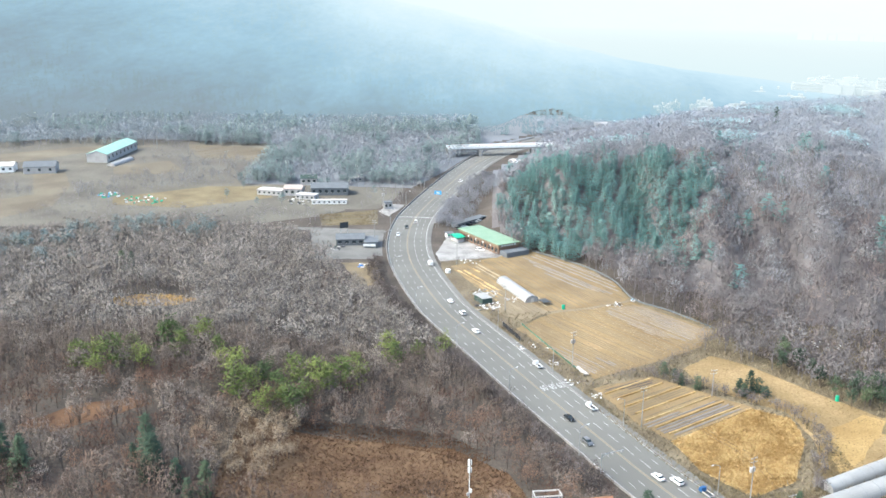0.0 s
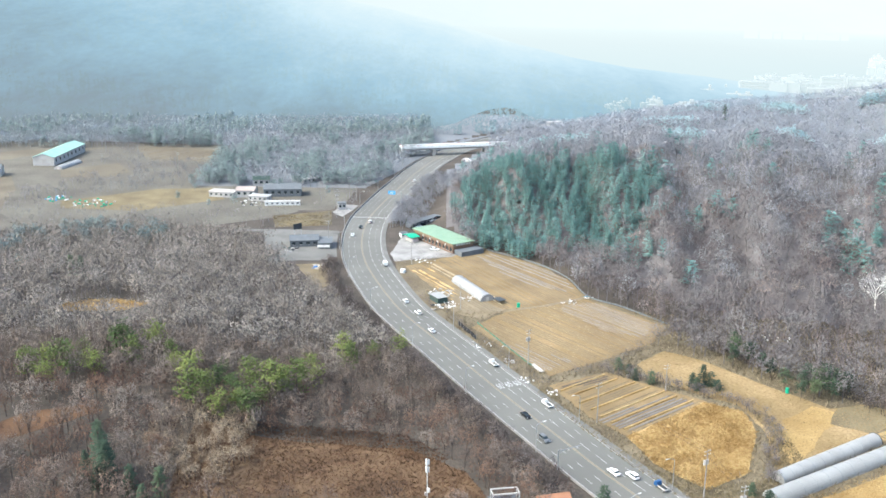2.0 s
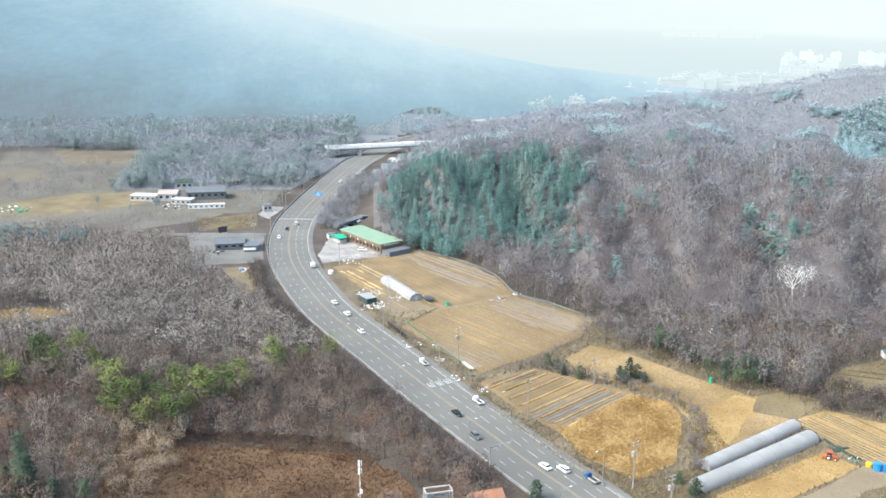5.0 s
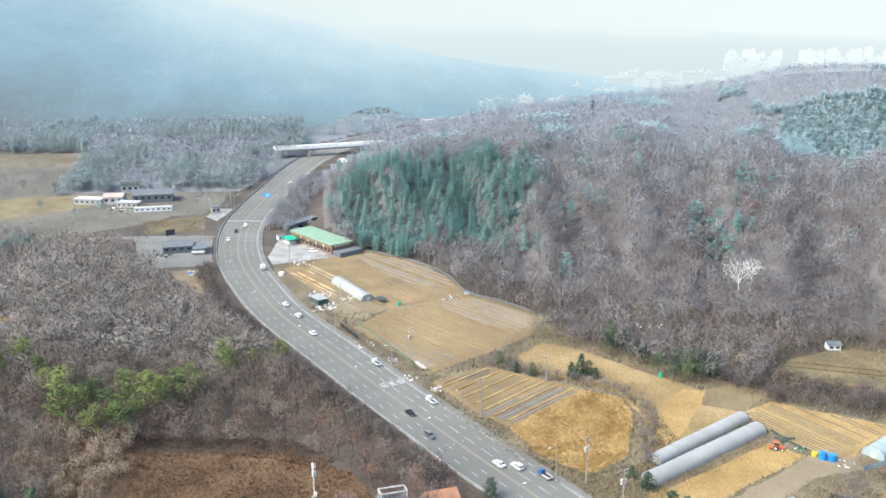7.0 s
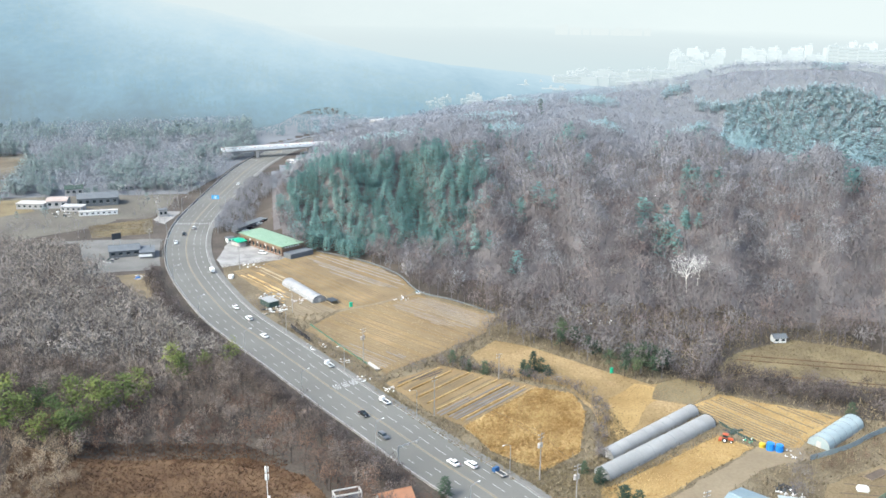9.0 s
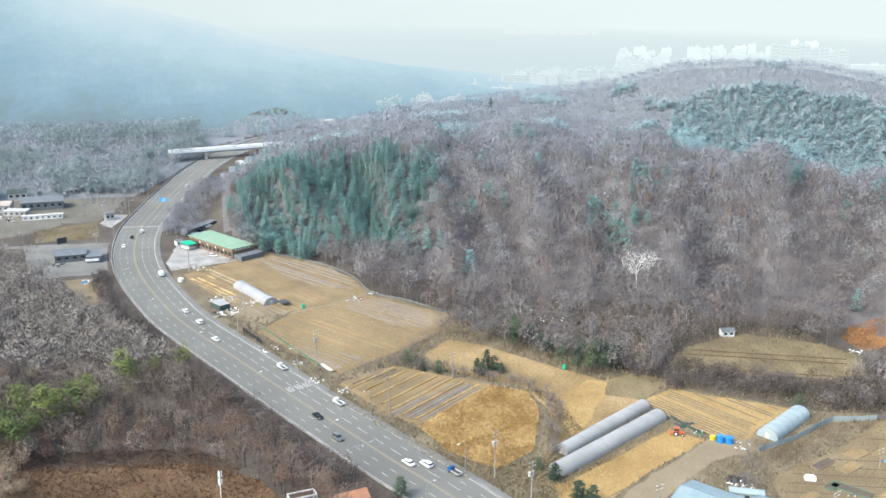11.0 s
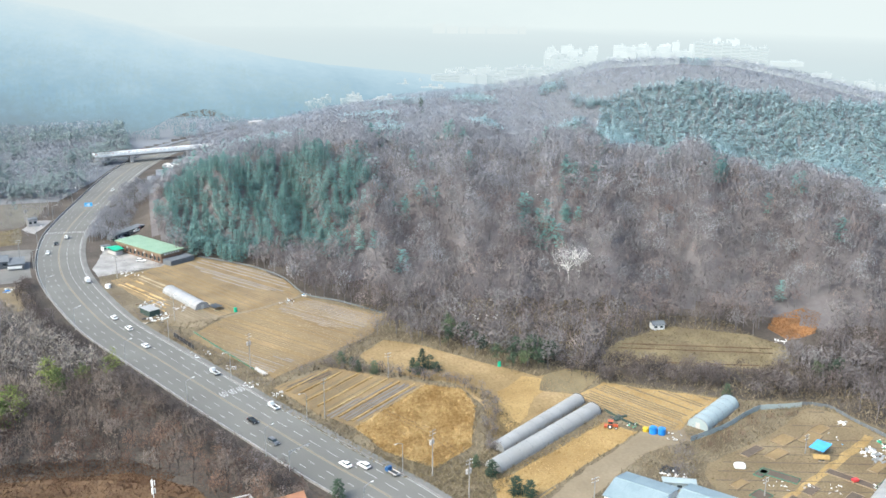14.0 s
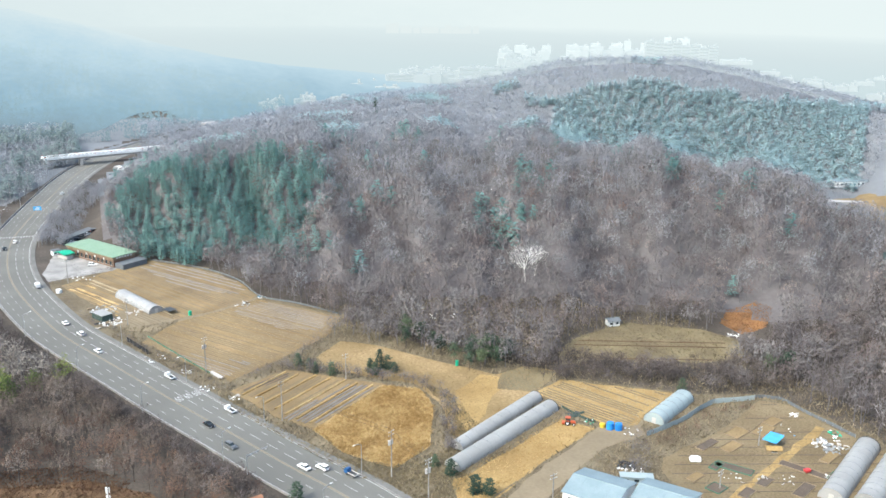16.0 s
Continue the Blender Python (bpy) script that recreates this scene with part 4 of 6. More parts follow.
stand("hill_pines", spots_from(x, y, base & speck & ~pine & (r < 660), hh), rounds_thin, [M["bark_mid"], M["pine"]], "scattered pines among the bare hill woods", "woods", 42)
x, y, rs = scatter(60, 800, 300, 950, 5.8, 6)
r, b = np.hypot(x, y), np.degrees(np.arctan2(x, y))
wob = np.array([noise.noise((px * .02, py * .02, 3)) for px, py in zip(x, y)])
keep = (r >= 655) & (r < 935) & (b > 5.5) & (b < 54) & ~open_ground(x, y)
far_pine = (b > 29 + wob * 4) & (b < 47) & (r > 690) & (r < 850 - 60 * np.abs(wob)) | (wob > .38)
mixed = r + rs.uniform(-110, 110, len(x)) > 780
stand("mid_hill_woods", spots_from(x, y, keep & ~far_pine & ~mixed, rs.uniform(6.5, 10, len(x))), far_trees, [M["bark_far"], M["twig_hill"]], "bare woods on the saddle of the hill, paled grey for haze", "woods", 43)
stand("far_hill_woods", spots_from(x, y, keep & ~far_pine & mixed, rs.uniform(6.5, 10, len(x))), far_trees, [M["bark_far"], M["twig_hazed"]], "bare woods on the farther hill in painted haze", "woods", 7)
x, y, rs = scatter(60, 800, 300, 950, 4.3, 66)
r, b = np.hypot(x, y), np.degrees(np.arctan2(x, y))
wob = np.array([noise.noise((px * .02, py * .02, 3)) for px, py in zip(x, y)])
keep = (r >= 655) & (r < 935) & (b > 5.5) & (b < 54) & ~open_ground(x, y)
far_pine = (b > 29 + wob * 4) & (b < 47) & (r > 690) & (r < 850 - 60 * np.abs(wob)) | (wob > .38)
stand("far_pine_woods", spots_from(x, y, keep & far_pine, rs.uniform(5, 7, len(x))), far_firs, [M["bark_far"], M["pine_far"]], "pines on the farther hill in painted blue-green haze", "woods", 8)

# shrub belts on the valley floor
def belt(name, line, width, step, hs, kind, mats, label, seed):
    ln = smooth_line(line, step)
    rs = np.random.RandomState(seed)
    k = max(1, int(width / step))
    px = np.concatenate([ln[:, 0] + rs.uniform(-width / 2, width / 2, len(ln)) for _ in range(k)])
    py = np.concatenate([ln[:, 1] + rs.uniform(-width / 2, width / 2, len(ln)) for _ in range(k)])
    ok = np.abs(road_offset(px, py)) > 13.5
    stand(name, spots_from(px, py, ok, rs.uniform(*hs, len(px))), kind, mats, label, "shrubs", seed)


dk = [M["bark"], M["twig_far"]]
belt("hedge", [(64, 322), (80, 330), (100, 352), (118, 372)], 5, 2.0, (1.5, 3.5), shrubs, dk, "bare grey hedge between the fields", 51)
belt("hedge", [(76, 322), (90, 314), (104, 303), (116, 292), (119, 274), (112, 255), (106, 240)], 5, 1.7, (2, 5), bare_thin, dk, "bare grey thicket round the grass field", 52)
belt("hedge", [(163, 284), (180, 280), (205, 260), (228, 248)], 18, 2.4, (4, 8), bare_thin, [M["bark"], M["twig_dark"]], "bare thicket behind the stubble plot", 53)
belt("hedge", [(228, 248), (250, 262), (280, 265), (330, 270)], 24, 3.2, (5, 10), bare_thin, [M["bark"], M["twig_dark"]], "bare thicket beside the allotments", 54)
belt("hedge", [(168, 222), (182, 227), (200, 233), (214, 234)], 7, 2.0, (1, 2.5), shrubs, [M["bark"], M["twig_rust"]], "rust-brown weeds along the net fence", 55)
belt("hedge", [(150, 208), (160, 222), (166, 228)], 7, 2.0, (1.5, 4), shrubs, dk, "bare weeds between yard and allotments", 56)
belt("verge_bushes", [(44, 236), (36, 256), (22, 290), (8, 326), (-8, 362), (-22, 400), (-32, 440), (-34, 462)], 7, 1.9, (3, 7), bare_thin, [M["bark"], M["twig_dark"]], "dark bare thicket along the highway barrier", 50)
belt("verge_bushes", [(13, 402), (22, 384), (34, 352), (44, 330), (52, 312)], 5, 2.4, (1, 2.8), shrubs, dk, "bare shrubs on the highway verge", 57)
belt("verge_bushes", [(-8, 470), (0, 440), (6, 420), (14, 400)], 6, 2.2, (1.5, 3.5), shrubs, dk, "bare shrubs on the highway verge", 58)
belt("verge_bushes", [(0, 462), (12, 468), (30, 476)], 4, 1.6, (1, 2.5), shrubs, [M["bark"], M["twig_far"]], "dark hedge in front of the forecourt", 59)
belt("verge_bushes", [(2, 535), (10, 580), (18, 620), (32, 668)], 22, 3.0, (4, 8), bare_thin, [M["bark_far"], M["twig_hill"]], "bare roadside trees before the overpass", 60)
belt("verge_bushes", [(120, 368), (128, 340), (150, 312), (166, 290)], 10, 2.4, (3, 6), bare_thin, dk, "bare bushes at the hill's foot", 61)

# woods and scrub beyond the left woods
x, y, rs = scatter(-470, 30, 545, 940, 5.6, 9)
off, r = road_offset(x, y), np.hypot(x, y)
wob = np.array([noise.noise((px * .02, py * .02, 7)) for px, py in zip(x, y)])
houses = (x > -130) & (x < -52) & (y > 572) & (y < 650)
farm_l = (x > -330) & (x < -230) & (y > 640) & (y < 800)
back = ~open_ground(x, y) & ~houses & ~farm_l & (off < -16)
deep = back & ((y > 645) & (x > -140) | (y > 800))
conif = deep & (wob > -.02) & (rs.uniform(0, 1, len(x)) < .7)
u = rs.uniform(0, 1, len(x))
stand("roadside_woods", spots_from(x, y, deep & ~conif, rs.uniform(7, 11, len(x))), far_trees, [M["bark_far"], M["twig_left"]], "bare woods left of the far highway in painted haze", "woods", 21)
stand("roadside_pines", spots_from(x, y, conif, rs.uniform(8, 12, len(x))), rounds_thin, [M["bark_far"], M["pine_mid"]], "green pines left of the far highway in painted haze", "woods", 22)
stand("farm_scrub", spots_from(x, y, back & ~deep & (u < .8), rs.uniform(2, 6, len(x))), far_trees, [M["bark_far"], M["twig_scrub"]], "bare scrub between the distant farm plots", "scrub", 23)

# ---------- distance ----------
MB, MR, MZ = [-60, -10, -3, 0, 3.7, 7, 10.3, 13.5, 18, 24], [2000, 2000, 2000, 2000, 1950, 1700, 1500, 1400, 1350, 1300], [230, 220, 92, 70, 42, 26, 20, 16, 11, 0]


def mountain_z(bearing, k):
    return np.interp(bearing, MB, MZ) * (0.25 * k + 0.75 * ss(k)) - 1 + k * (1 - k) * 4 * 9 * noise.noise((bearing * .22, k * 4, 0))


mb = np.arange(-60, 24.1, 0.8)
ks = np.linspace(0, 1, 50)
mv = []
for k in ks:
    for q in mb:
        rad = 880 + (np.interp(q, MB, MR) - 880) * k
        mv.append((rad * math.sin(radians(q)), rad * math.cos(radians(q)), float(mountain_z(q, k))))
n = len(mb)
mf = [(i * n + j, i * n + j + 1, (i + 1) * n + j + 1, (i + 1) * n + j) for i in range(len(ks) - 1) for j in range(n - 1)]
# the mountain's haze is painted: its glow pales with range and to the right
structure("backdrop_mountain", mesh_from("backdrop_mountain", mv, mf, M["mountain"], True), "wooded mountain glowing blue-grey in painted haze", "mountain")
rs = np.random.RandomState(77)
foot = []
TZ = TZ or {}
fq, fk = rs.uniform(-30, 15, 5200), rs.uniform(0, 1, 5200) ** 1.2 * .6
frad = 865 + (np.interp(fq, MB, MR) - 880) * fk
fx, fy = frad * np.sin(np.radians(fq)), frad * np.cos(np.radians(fq))
clear = np.abs(road_offset(fx, fy)) > 20
for q, k, px, py in zip(fq[clear], fk[clear], fx[clear], fy[clear]):
    p = (float(px), float(py))
    foot.append((*p, rs.uniform(7, 11)))
    TZ[p] = max(0.0, float(mountain_z(q, max(0.0, k - .012))))
wobf = [noise.noise((p[0] * .012, p[1] * .012, 1)) for p in foot]
# these trees glow in painted haze colours and take no light
stand("foothill_woods", [p for p, w in zip(foot, wobf) if w < .12], tiny_trees, [M["woods_far"], M["woods_far"]], "woods at the mountain's foot in painted blue-grey haze", "woods", 24)
stand("foothill_pines", [p for p, w in zip(foot, wobf) if w >= .12], tiny_firs, [M["woods_far"], M["woods_far"]], "pines at the mountain's foot in painted haze", "woods", 25)
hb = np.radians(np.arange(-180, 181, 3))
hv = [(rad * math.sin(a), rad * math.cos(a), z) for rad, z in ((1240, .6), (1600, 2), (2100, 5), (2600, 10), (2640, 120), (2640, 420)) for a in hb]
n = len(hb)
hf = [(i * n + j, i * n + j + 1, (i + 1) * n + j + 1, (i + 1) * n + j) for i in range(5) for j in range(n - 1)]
# ring and wall glow as haze, brighter to the right
structure("backdrop_plain", mesh_from("backdrop_plain", hv, [f[::-1] for f in hf], M["haze"], True), "glowing backdrop of hazy plain and sky beyond the hills", "distance")

# ---------- road furniture and markings ----------
def bm_box(bm, c, s, rot=0.0, taper=1.0):
    """A box into bm: centre of its base, size, turn about z, top scale."""
    m = Matrix.Translation(c) @ Matrix.Rotation(rot, 4, "Z")
    v = []
    for z, k in ((0, 1), (s[2], taper)):
        for dx, dy in ((-1, -1), (1, -1), (1, 1), (-1, 1)):
            v.append(bm.verts.new(m @ Vector((dx * s[0] / 2 * k, dy * s[1] / 2 * k, z))))
    for f in ((3, 2, 1, 0), (4, 5, 6, 7), (0, 1, 5, 4), (1, 2, 6, 5), (2, 3, 7, 6), (3, 0, 4, 7)):
        bm.faces.new([v[i] for i in f])
    return bm


def box(c, s, rot=0.0, taper=1.0):
    return bm_box(bmesh.new(), c, s, rot, taper)


def bm_rod(bm, a, b, r0, r1=None, n=8):
    """A tapered round bar from a to b."""
    a, b = Vector(a), Vector(b)
    q = (b - a).to_track_quat("Z", "Y").to_matrix()
    rings = []
    for p, r in ((a, r0), (b, r0 if r1 is None else r1)):
        rings.append([bm.verts.new(p + q @ Vector((r * math.cos(6.28318 * k / n), r * math.sin(6.28318 * k / n), 0))) for k in range(n)])
    for k in range(n):
        bm.faces.new((rings[0][k], rings[0][(k + 1) % n], rings[1][(k + 1) % n], rings[1][k]))
    bm.faces.new(rings[0][::-1])
    bm.faces.new(rings[1])
    return bm


def rod(a, b, r0, r1=None, n=8):
    return bm_rod(bmesh.new(), a, b, r0, r1, n)


def extrude(profile, y0, y1, axis="y"):
    """A side profile (x, z) drawn out between y0 and y1."""
    bm = bmesh.new()
    a = [bm.verts.new((p[0], y0, p[1])) for p in profile]
    b = [bm.verts.new((p[0], y1, p[1])) for p in profile]
    n = len(profile)
    bm.faces.new(a)
    bm.faces.new(b[::-1])
    for k in range(n):
        bm.faces.new((a[k], b[k], b[(k + 1) % n], a[(k + 1) % n]))
    return bm


def round_edges(bm, w=0.08, seg=2):
    bmesh.ops.recalc_face_normals(bm, faces=bm.faces)
    bmesh.ops.bevel(bm, geom=[e for e in bm.edges if e.is_manifold and e.calc_face_angle(0) > .4], offset=w, segments=seg, affect="EDGES", clamp_overlap=True)
    return bm


road_dir = np.gradient(road_line, axis=0)
road_dir /= np.linalg.norm(road_dir, axis=1)[:, None]
road_s = np.concatenate([[0], np.cumsum(np.linalg.norm(np.diff(road_line, axis=0), axis=1))])


def on_road(s, off):
    """Place and heading at s metres along the road, off metres right of its middle."""
    p = np.array([np.interp(s, road_s, road_line[:, 0]), np.interp(s, road_s, road_line[:, 1])])
    d = np.array([np.interp(s, road_s, road_dir[:, 0]), np.interp(s, road_s, road_dir[:, 1])])
    d /= np.linalg.norm(d)
    return float(p[0] + d[1] * off), float(p[1] - d[0] * off), math.atan2(d[1], d[0])


def near_s(x, y):
    return float(road_s[np.argmin(np.hypot(road_line[:, 0] - x, road_line[:, 1] - y))])


road = ribbon("road", -10.8, 10.6, 0.1, M["asphalt"], "wide grey asphalt highway with white lane markings", "road")
ribbon("pavement", 10.75, 12.9, 0.25, M["gravel"], "narrow concrete pavement beside the highway", "pavement")
ribbon("kerb", 10.6, 10.75, 0.28, M["concrete"], "pale kerb of the highway", "kerb")
ribbon("barrier", -11.3, -11.0, 0.85, M["concrete"], "low concrete barrier along the highway", "barrier")
ribbon("verge", -13.5, -11.3, 0.12, M["litter"], "dry grass verge of the highway", "verge")


def line_part(name, off, w, z, material, s0=0.0, s1=1e9):
    keep = (road_s >= s0) & (road_s <= s1)
    ln, d = road_line[keep], road_dir[keep]
    n = np.stack([d[:, 1], -d[:, 0]], 1)
    a, b = ln + n * (off - w / 2), ln + n * (off + w / 2)
    k = len(ln)
    v = [(*p, z) for p in a] + [(*p, z) for p in b]
    me = mesh_from(name, v, [(i, i + 1, i + k + 1, i + k)[::-1] for i in range(k - 1)], material)
    return part(name, me, material, road)


line_part("edge_line", 10.1, .22, .104, M["paint"])
line_part("edge_line", -10.2, .2, .104, M["paint"])
line_part("centre_line", -.42, .2, .104, M["yellow"])
line_part("centre_line", .22, .2, .104, M["yellow"])
line_part("worn_strip", -.1, .3, .102, M["dirt"])
dash_me = bpy.data.meshes.new("lane_dash")
bm = box((0, 0, 0), (3.2, .16, .006))
bm.to_mesh(dash_me)
bm.free()
dash_me.materials.append(M["paint"])
long_me = bpy.data.meshes.new("lane_dash_long")
bm = box((0, 0, 0), (5.6, .18, .006))
bm.to_mesh(long_me)
bm.free()
long_me.materials.append(M["paint"])
for off, me, step in ((7.1, dash_me, 9.0), (3.8, long_me, 9.0), (-3.9, dash_me, 9.0), (-7.1, dash_me, 9.0)):
    s = 30.0
    while s < 690:
        px, py, a = on_road(s, off)
        o = new("lane_dash", me)
        o.parent = road
        o.matrix_basis = Matrix.Translation((px, py, .101)) @ Matrix.Rotation(a, 4, "Z")
        s += step
# speed figures painted on the lanes
for off in (8.6, 5.4, 2.0):
    cu = bpy.data.curves.new("lane_figures", "FONT")
    cu.body, cu.align_x, cu.align_y, cu.size, cu.extrude = "60", "CENTER", "CENTER", 2.6, .003
    px, py, a = on_road(near_s(45, 316), off)
    tmp = bpy.data.objects.new("tmp", cu)
    me = bpy.data.meshes.new_from_object(tmp)
    bpy.data.objects.remove(tmp)
    me.materials.clear()
    o = part("lane_figures", me, M["paint"], road, "worn white speed figures on the lane")
    o.matrix_basis = Matrix.Translation((px, py, .106)) @ Matrix.Rotation(a - math.pi / 2, 4, "Z") @ Matrix.Diagonal((.95, 2.3, 1, 1))
# stop lines and crossing near the bend
for s in (near_s(-16, 560),):
    for k in range(14):
        px, py, a = on_road(s, -9.6 + k * 1.45)
        o = new("crossing_bar", dash_me)
        o.parent = road
        o.matrix_basis = Matrix.Translation((px, py, .104)) @ Matrix.Rotation(a, 4, "Z") @ Matrix.Diagonal((1, 2.6, 1, 1))


# ---------- vehicles ----------
def wheels(t, xs, half, r=.33):
    for wx in xs:
        for side in (-1, 1):
            w = part("wheel", rod((wx, side * (half - .12), r), (wx, side * (half + .06), r), r, n=14), M["rubber"], t)
            part("rim", rod((wx, side * (half + .055), r), (wx, side * (half + .075), r), r * .6, n=10), M["steel"], w)


def car(label, paint, kind="sedan"):
    """Car facing +x, on z = 0."""
    t = thing("car", label, "car", "cars on the highway")
    if kind == "sedan":
        lo = [(-2.3, .35), (-2.32, .8), (-2.15, .98), (-1.4, 1.02), (.9, .98), (2.05, .84), (2.3, .62), (2.28, .32)]
        gl = [(-1.75, .98), (-1.05, 1.36), (.25, 1.38), (1.15, .95)]
        rf = [(-1.12, 1.34), (-.95, 1.45), (.2, 1.46), (.36, 1.35)]
    else:
        lo = [(-2.25, .4), (-2.28, 1.0), (-2.1, 1.1), (1.0, 1.1), (2.05, .98), (2.3, .75), (2.28, .38)]
        gl = [(-2.15, 1.08), (-1.9, 1.58), (.3, 1.6), (1.15, 1.06)]
        rf = [(-1.98, 1.56), (-1.8, 1.70), (.2, 1.71), (.4, 1.56)]
    part("body", round_edges(extrude(lo, -.9, .9), .1), paint, t)
    part("windows", round_edges(extrude(gl, -.76, .76), .05), M["glass"], t, "dark tinted windows")
    part("roof", round_edges(extrude(rf, -.7, .7), .04), paint, t)
    for side in (-1, 1):
        part("headlight", box((2.2, side * .65, .6), (.18, .35, .14)), M["white"], t)
        part("tail_light", box((-2.25, side * .65, .75), (.14, .35, .14)), M["lamp_red"], t)
    wheels(t, (-1.4, 1.4), .82)
    return t


def truck(label, cab, bed, boxed=False):
    t = thing("truck", label, "truck", "trucks on the highway")
    part("cab", round_edges(extrude([(.9, .45), (.95, 1.95), (1.9, 1.95), (2.45, 1.2), (2.5, .45)], -.85, .85), .1), cab, t)
    part("windscreen", round_edges(extrude([(1.86, 1.86), (1.93, 1.86), (2.42, 1.25), (2.36, 1.2)], -.72, .72), .02), M["glass"], t)
    if boxed:
        part("cargo_box", round_edges(box((-.9, 0, .75), (3.4, 1.8, 1.7)), .05), bed, t)
    else:
        part("cargo_floor", box((-.9, 0, .7), (3.3, 1.7, .12)), M["dark"], t)
        for side in (-1, 1):
            part("side_board", box((-.9, side * .85, .72), (3.3, .07, .42)), bed, t)
        part("tail_board", box((-2.52, 0, .72), (.07, 1.7, .42)), bed, t)
    part("chassis", box((-.2, 0, .4), (4.6, .9, .28)), M["dark"], t)
    for side in (-1, 1):
        part("headlight", box((2.48, side * .6, .65), (.08, .3, .2)), M["plaster"], t)
    wheels(t, (-1.7, 1.7), .78)
    return t


def drive(model, first, x, y, off, back=False):
    px, py, a = on_road(near_s(x, y), off)
    m = Matrix.Translation((px, py, .106)) @ Matrix.Rotation(a + (math.pi if back else 0), 4, "Z")
    if first:
        model.matrix_basis = m
    else:
        copy_thing(model, m)


white_car = car("white sedan on the grey highway", M["white"])
black_car = car("black sedan on the grey highway", M["black"])
grey_car = car("silver-grey sport utility car on the highway", M["grey"], "suv")
white_suv = car("white sport utility car on the highway", M["white"], "suv")
white_truck = truck("small white flatbed truck on the highway", M["white"], M["white"])
box_truck = truck("small white box truck on the highway", M["white"], M["white"], True)
blue_truck = truck("small blue flatbed truck on the highway", M["truck_blue"], M["plaster"])
drive(white_car, True, 63.3, 247.3, 2.0)
drive(white_car, False, -1, 404, 5.4)
drive(white_car, False, 13, 366, 2.0)
drive(white_car, False, -14, 516, -5.5, True)
drive(white_suv, True, 69, 249, 5.4)
drive(white_suv, False, 8, 388, 5.4)
drive(white_suv, False, -12, 546, 1.9)
drive(white_truck, True, 31, 331, 8.7)
drive(white_truck, False, 46, 294, 8.7)
drive(box_truck, True, -9, 460, 8.7)
drive(black_car, True, 41, 285, -2.2, True)
drive(black_car, False, -16, 533, -2.2, True)
drive(blue_truck, True, 70.6, 237.6, 8.7)
drive(grey_car, True, 42.7, 270, -5.6, True)
drive(white_car, False, 14, 659, 5.4)
c = copy_thing(white_suv, Matrix.Translation((19.5, 486, .16)) @ Matrix.Rotation(-.4, 4, "Z"))
tagged(c, "white sport utility car parked on the forecourt", "car", "parked cars")
for k in range(6):
    c = copy_thing((grey_car, white_car, black_car)[k % 3], Matrix.Translation((9 + k * 2.9, 531 + k * 3.2, float(terrain(9 + k * 2.9, 531 + k * 3.2)[0]))) @ Matrix.Rotation(.4 + .1 * k, 4, "Z"))
    tagged(c, "car parked in the yard behind the shop", "car", "parked cars")


def street_lamp(s, off):
    px, py, a = on_road(s, off)
    d = 1 if off < 0 else -1
    t = thing("street_lamp", "grey steel street lamp with a curved arm", "street lamp", "street lamps along the highway", Matrix.Translation((px, py, 0)) @ Matrix.Rotation(a - math.pi / 2, 4, "Z"))
    part("pole", rod((0, 0, 0), (0, 0, 9.2), .13, .08), M["steel"], t)
    bm = bmesh.new()
    rings = [[bm.verts.new((d * 2.4 * u / 5, dy, 9.2 + .8 * math.sin(u / 5 * 1.57) + dz)) for dy, dz in ((-.06, -.06), (.06, -.06), (.06, .06), (-.06, .06))] for u in range(6)]
    for u, v in zip(rings[:-1], rings[1:]):
        for k in range(4):
            bm.faces.new((u[k], u[(k + 1) % 4], v[(k + 1) % 4], v[k]))
    part("arm", bm, M["steel"], t)
    part("lamp_head", round_edges(box((d * 2.7, 0, 9.93), (.9, .32, .16)), .05), M["white"], t)
    part("base", rod((0, 0, 0), (0, 0, .35), .22, .2), M["concrete"], t)


for k in range(11):
    street_lamp(58 + k * 47.0, -11.9)
for k in range(4):
    street_lamp(70 + k * 47.0, 11.6)


def utility_pole(x, y, h=14.0, a=0.0, box_on=False):
    z = float(terrain(x, y)[0])
    t = thing("utility_pole", "tall grey concrete utility pole with crossarms", "utility pole", "utility poles", Matrix.Translation((x, y, z)) @ Matrix.Rotation(a, 4, "Z"))
    part("shaft", rod((0, 0, 0), (0, 0, h), .2, .11), M["concrete"], t)
    for zz in (h - .5, h - 1.6):
        c = part("crossarm", box((0, 0, zz), (2.4, .1, .1)), M["steel"], t)
        for xx in (-1.05, 0.35, 1.05):
            part("insulator", rod((xx, 0, zz + .1), (xx, 0, zz + .4), .07, .04, 6), M["white"], c)
    if box_on:
        for xx in (-.55, .55):
            part("transformer", rod((xx, .3, h - 4.6), (xx, .3, h - 3.2), .38, n=10), M["plaster"], t)
    return (x, y, z + h - .3)


def wire(p, q, sag=1.2):
    for dx in (-1.0, 1.0):
        bm = bmesh.new()
        pts = [Vector(p).lerp(Vector(q), k / 8) + Vector((dx * .8, dx * .5, -4 * sag * (k / 8) * (1 - k / 8))) for k in range(9)]
        rings = [[bm.verts.new(c + Vector(o)) for o in ((.025, 0, 0), (0, 0, .025), (-.025, 0, 0), (0, 0, -.025))] for c in pts]
        for a, b in zip(rings[:-1], rings[1:]):
            for k in range(4):
                bm.faces.new((a[k], a[(k + 1) % 4], b[(k + 1) % 4], b[k]))
        me = bpy.data.meshes.new("power_cable")
        bm.to_mesh(me)
        bm.free()
        me.materials.append(M["dark"])
        tagged(new("power_cable", me), "thin black power cable between utility poles", "cable", "power cables")


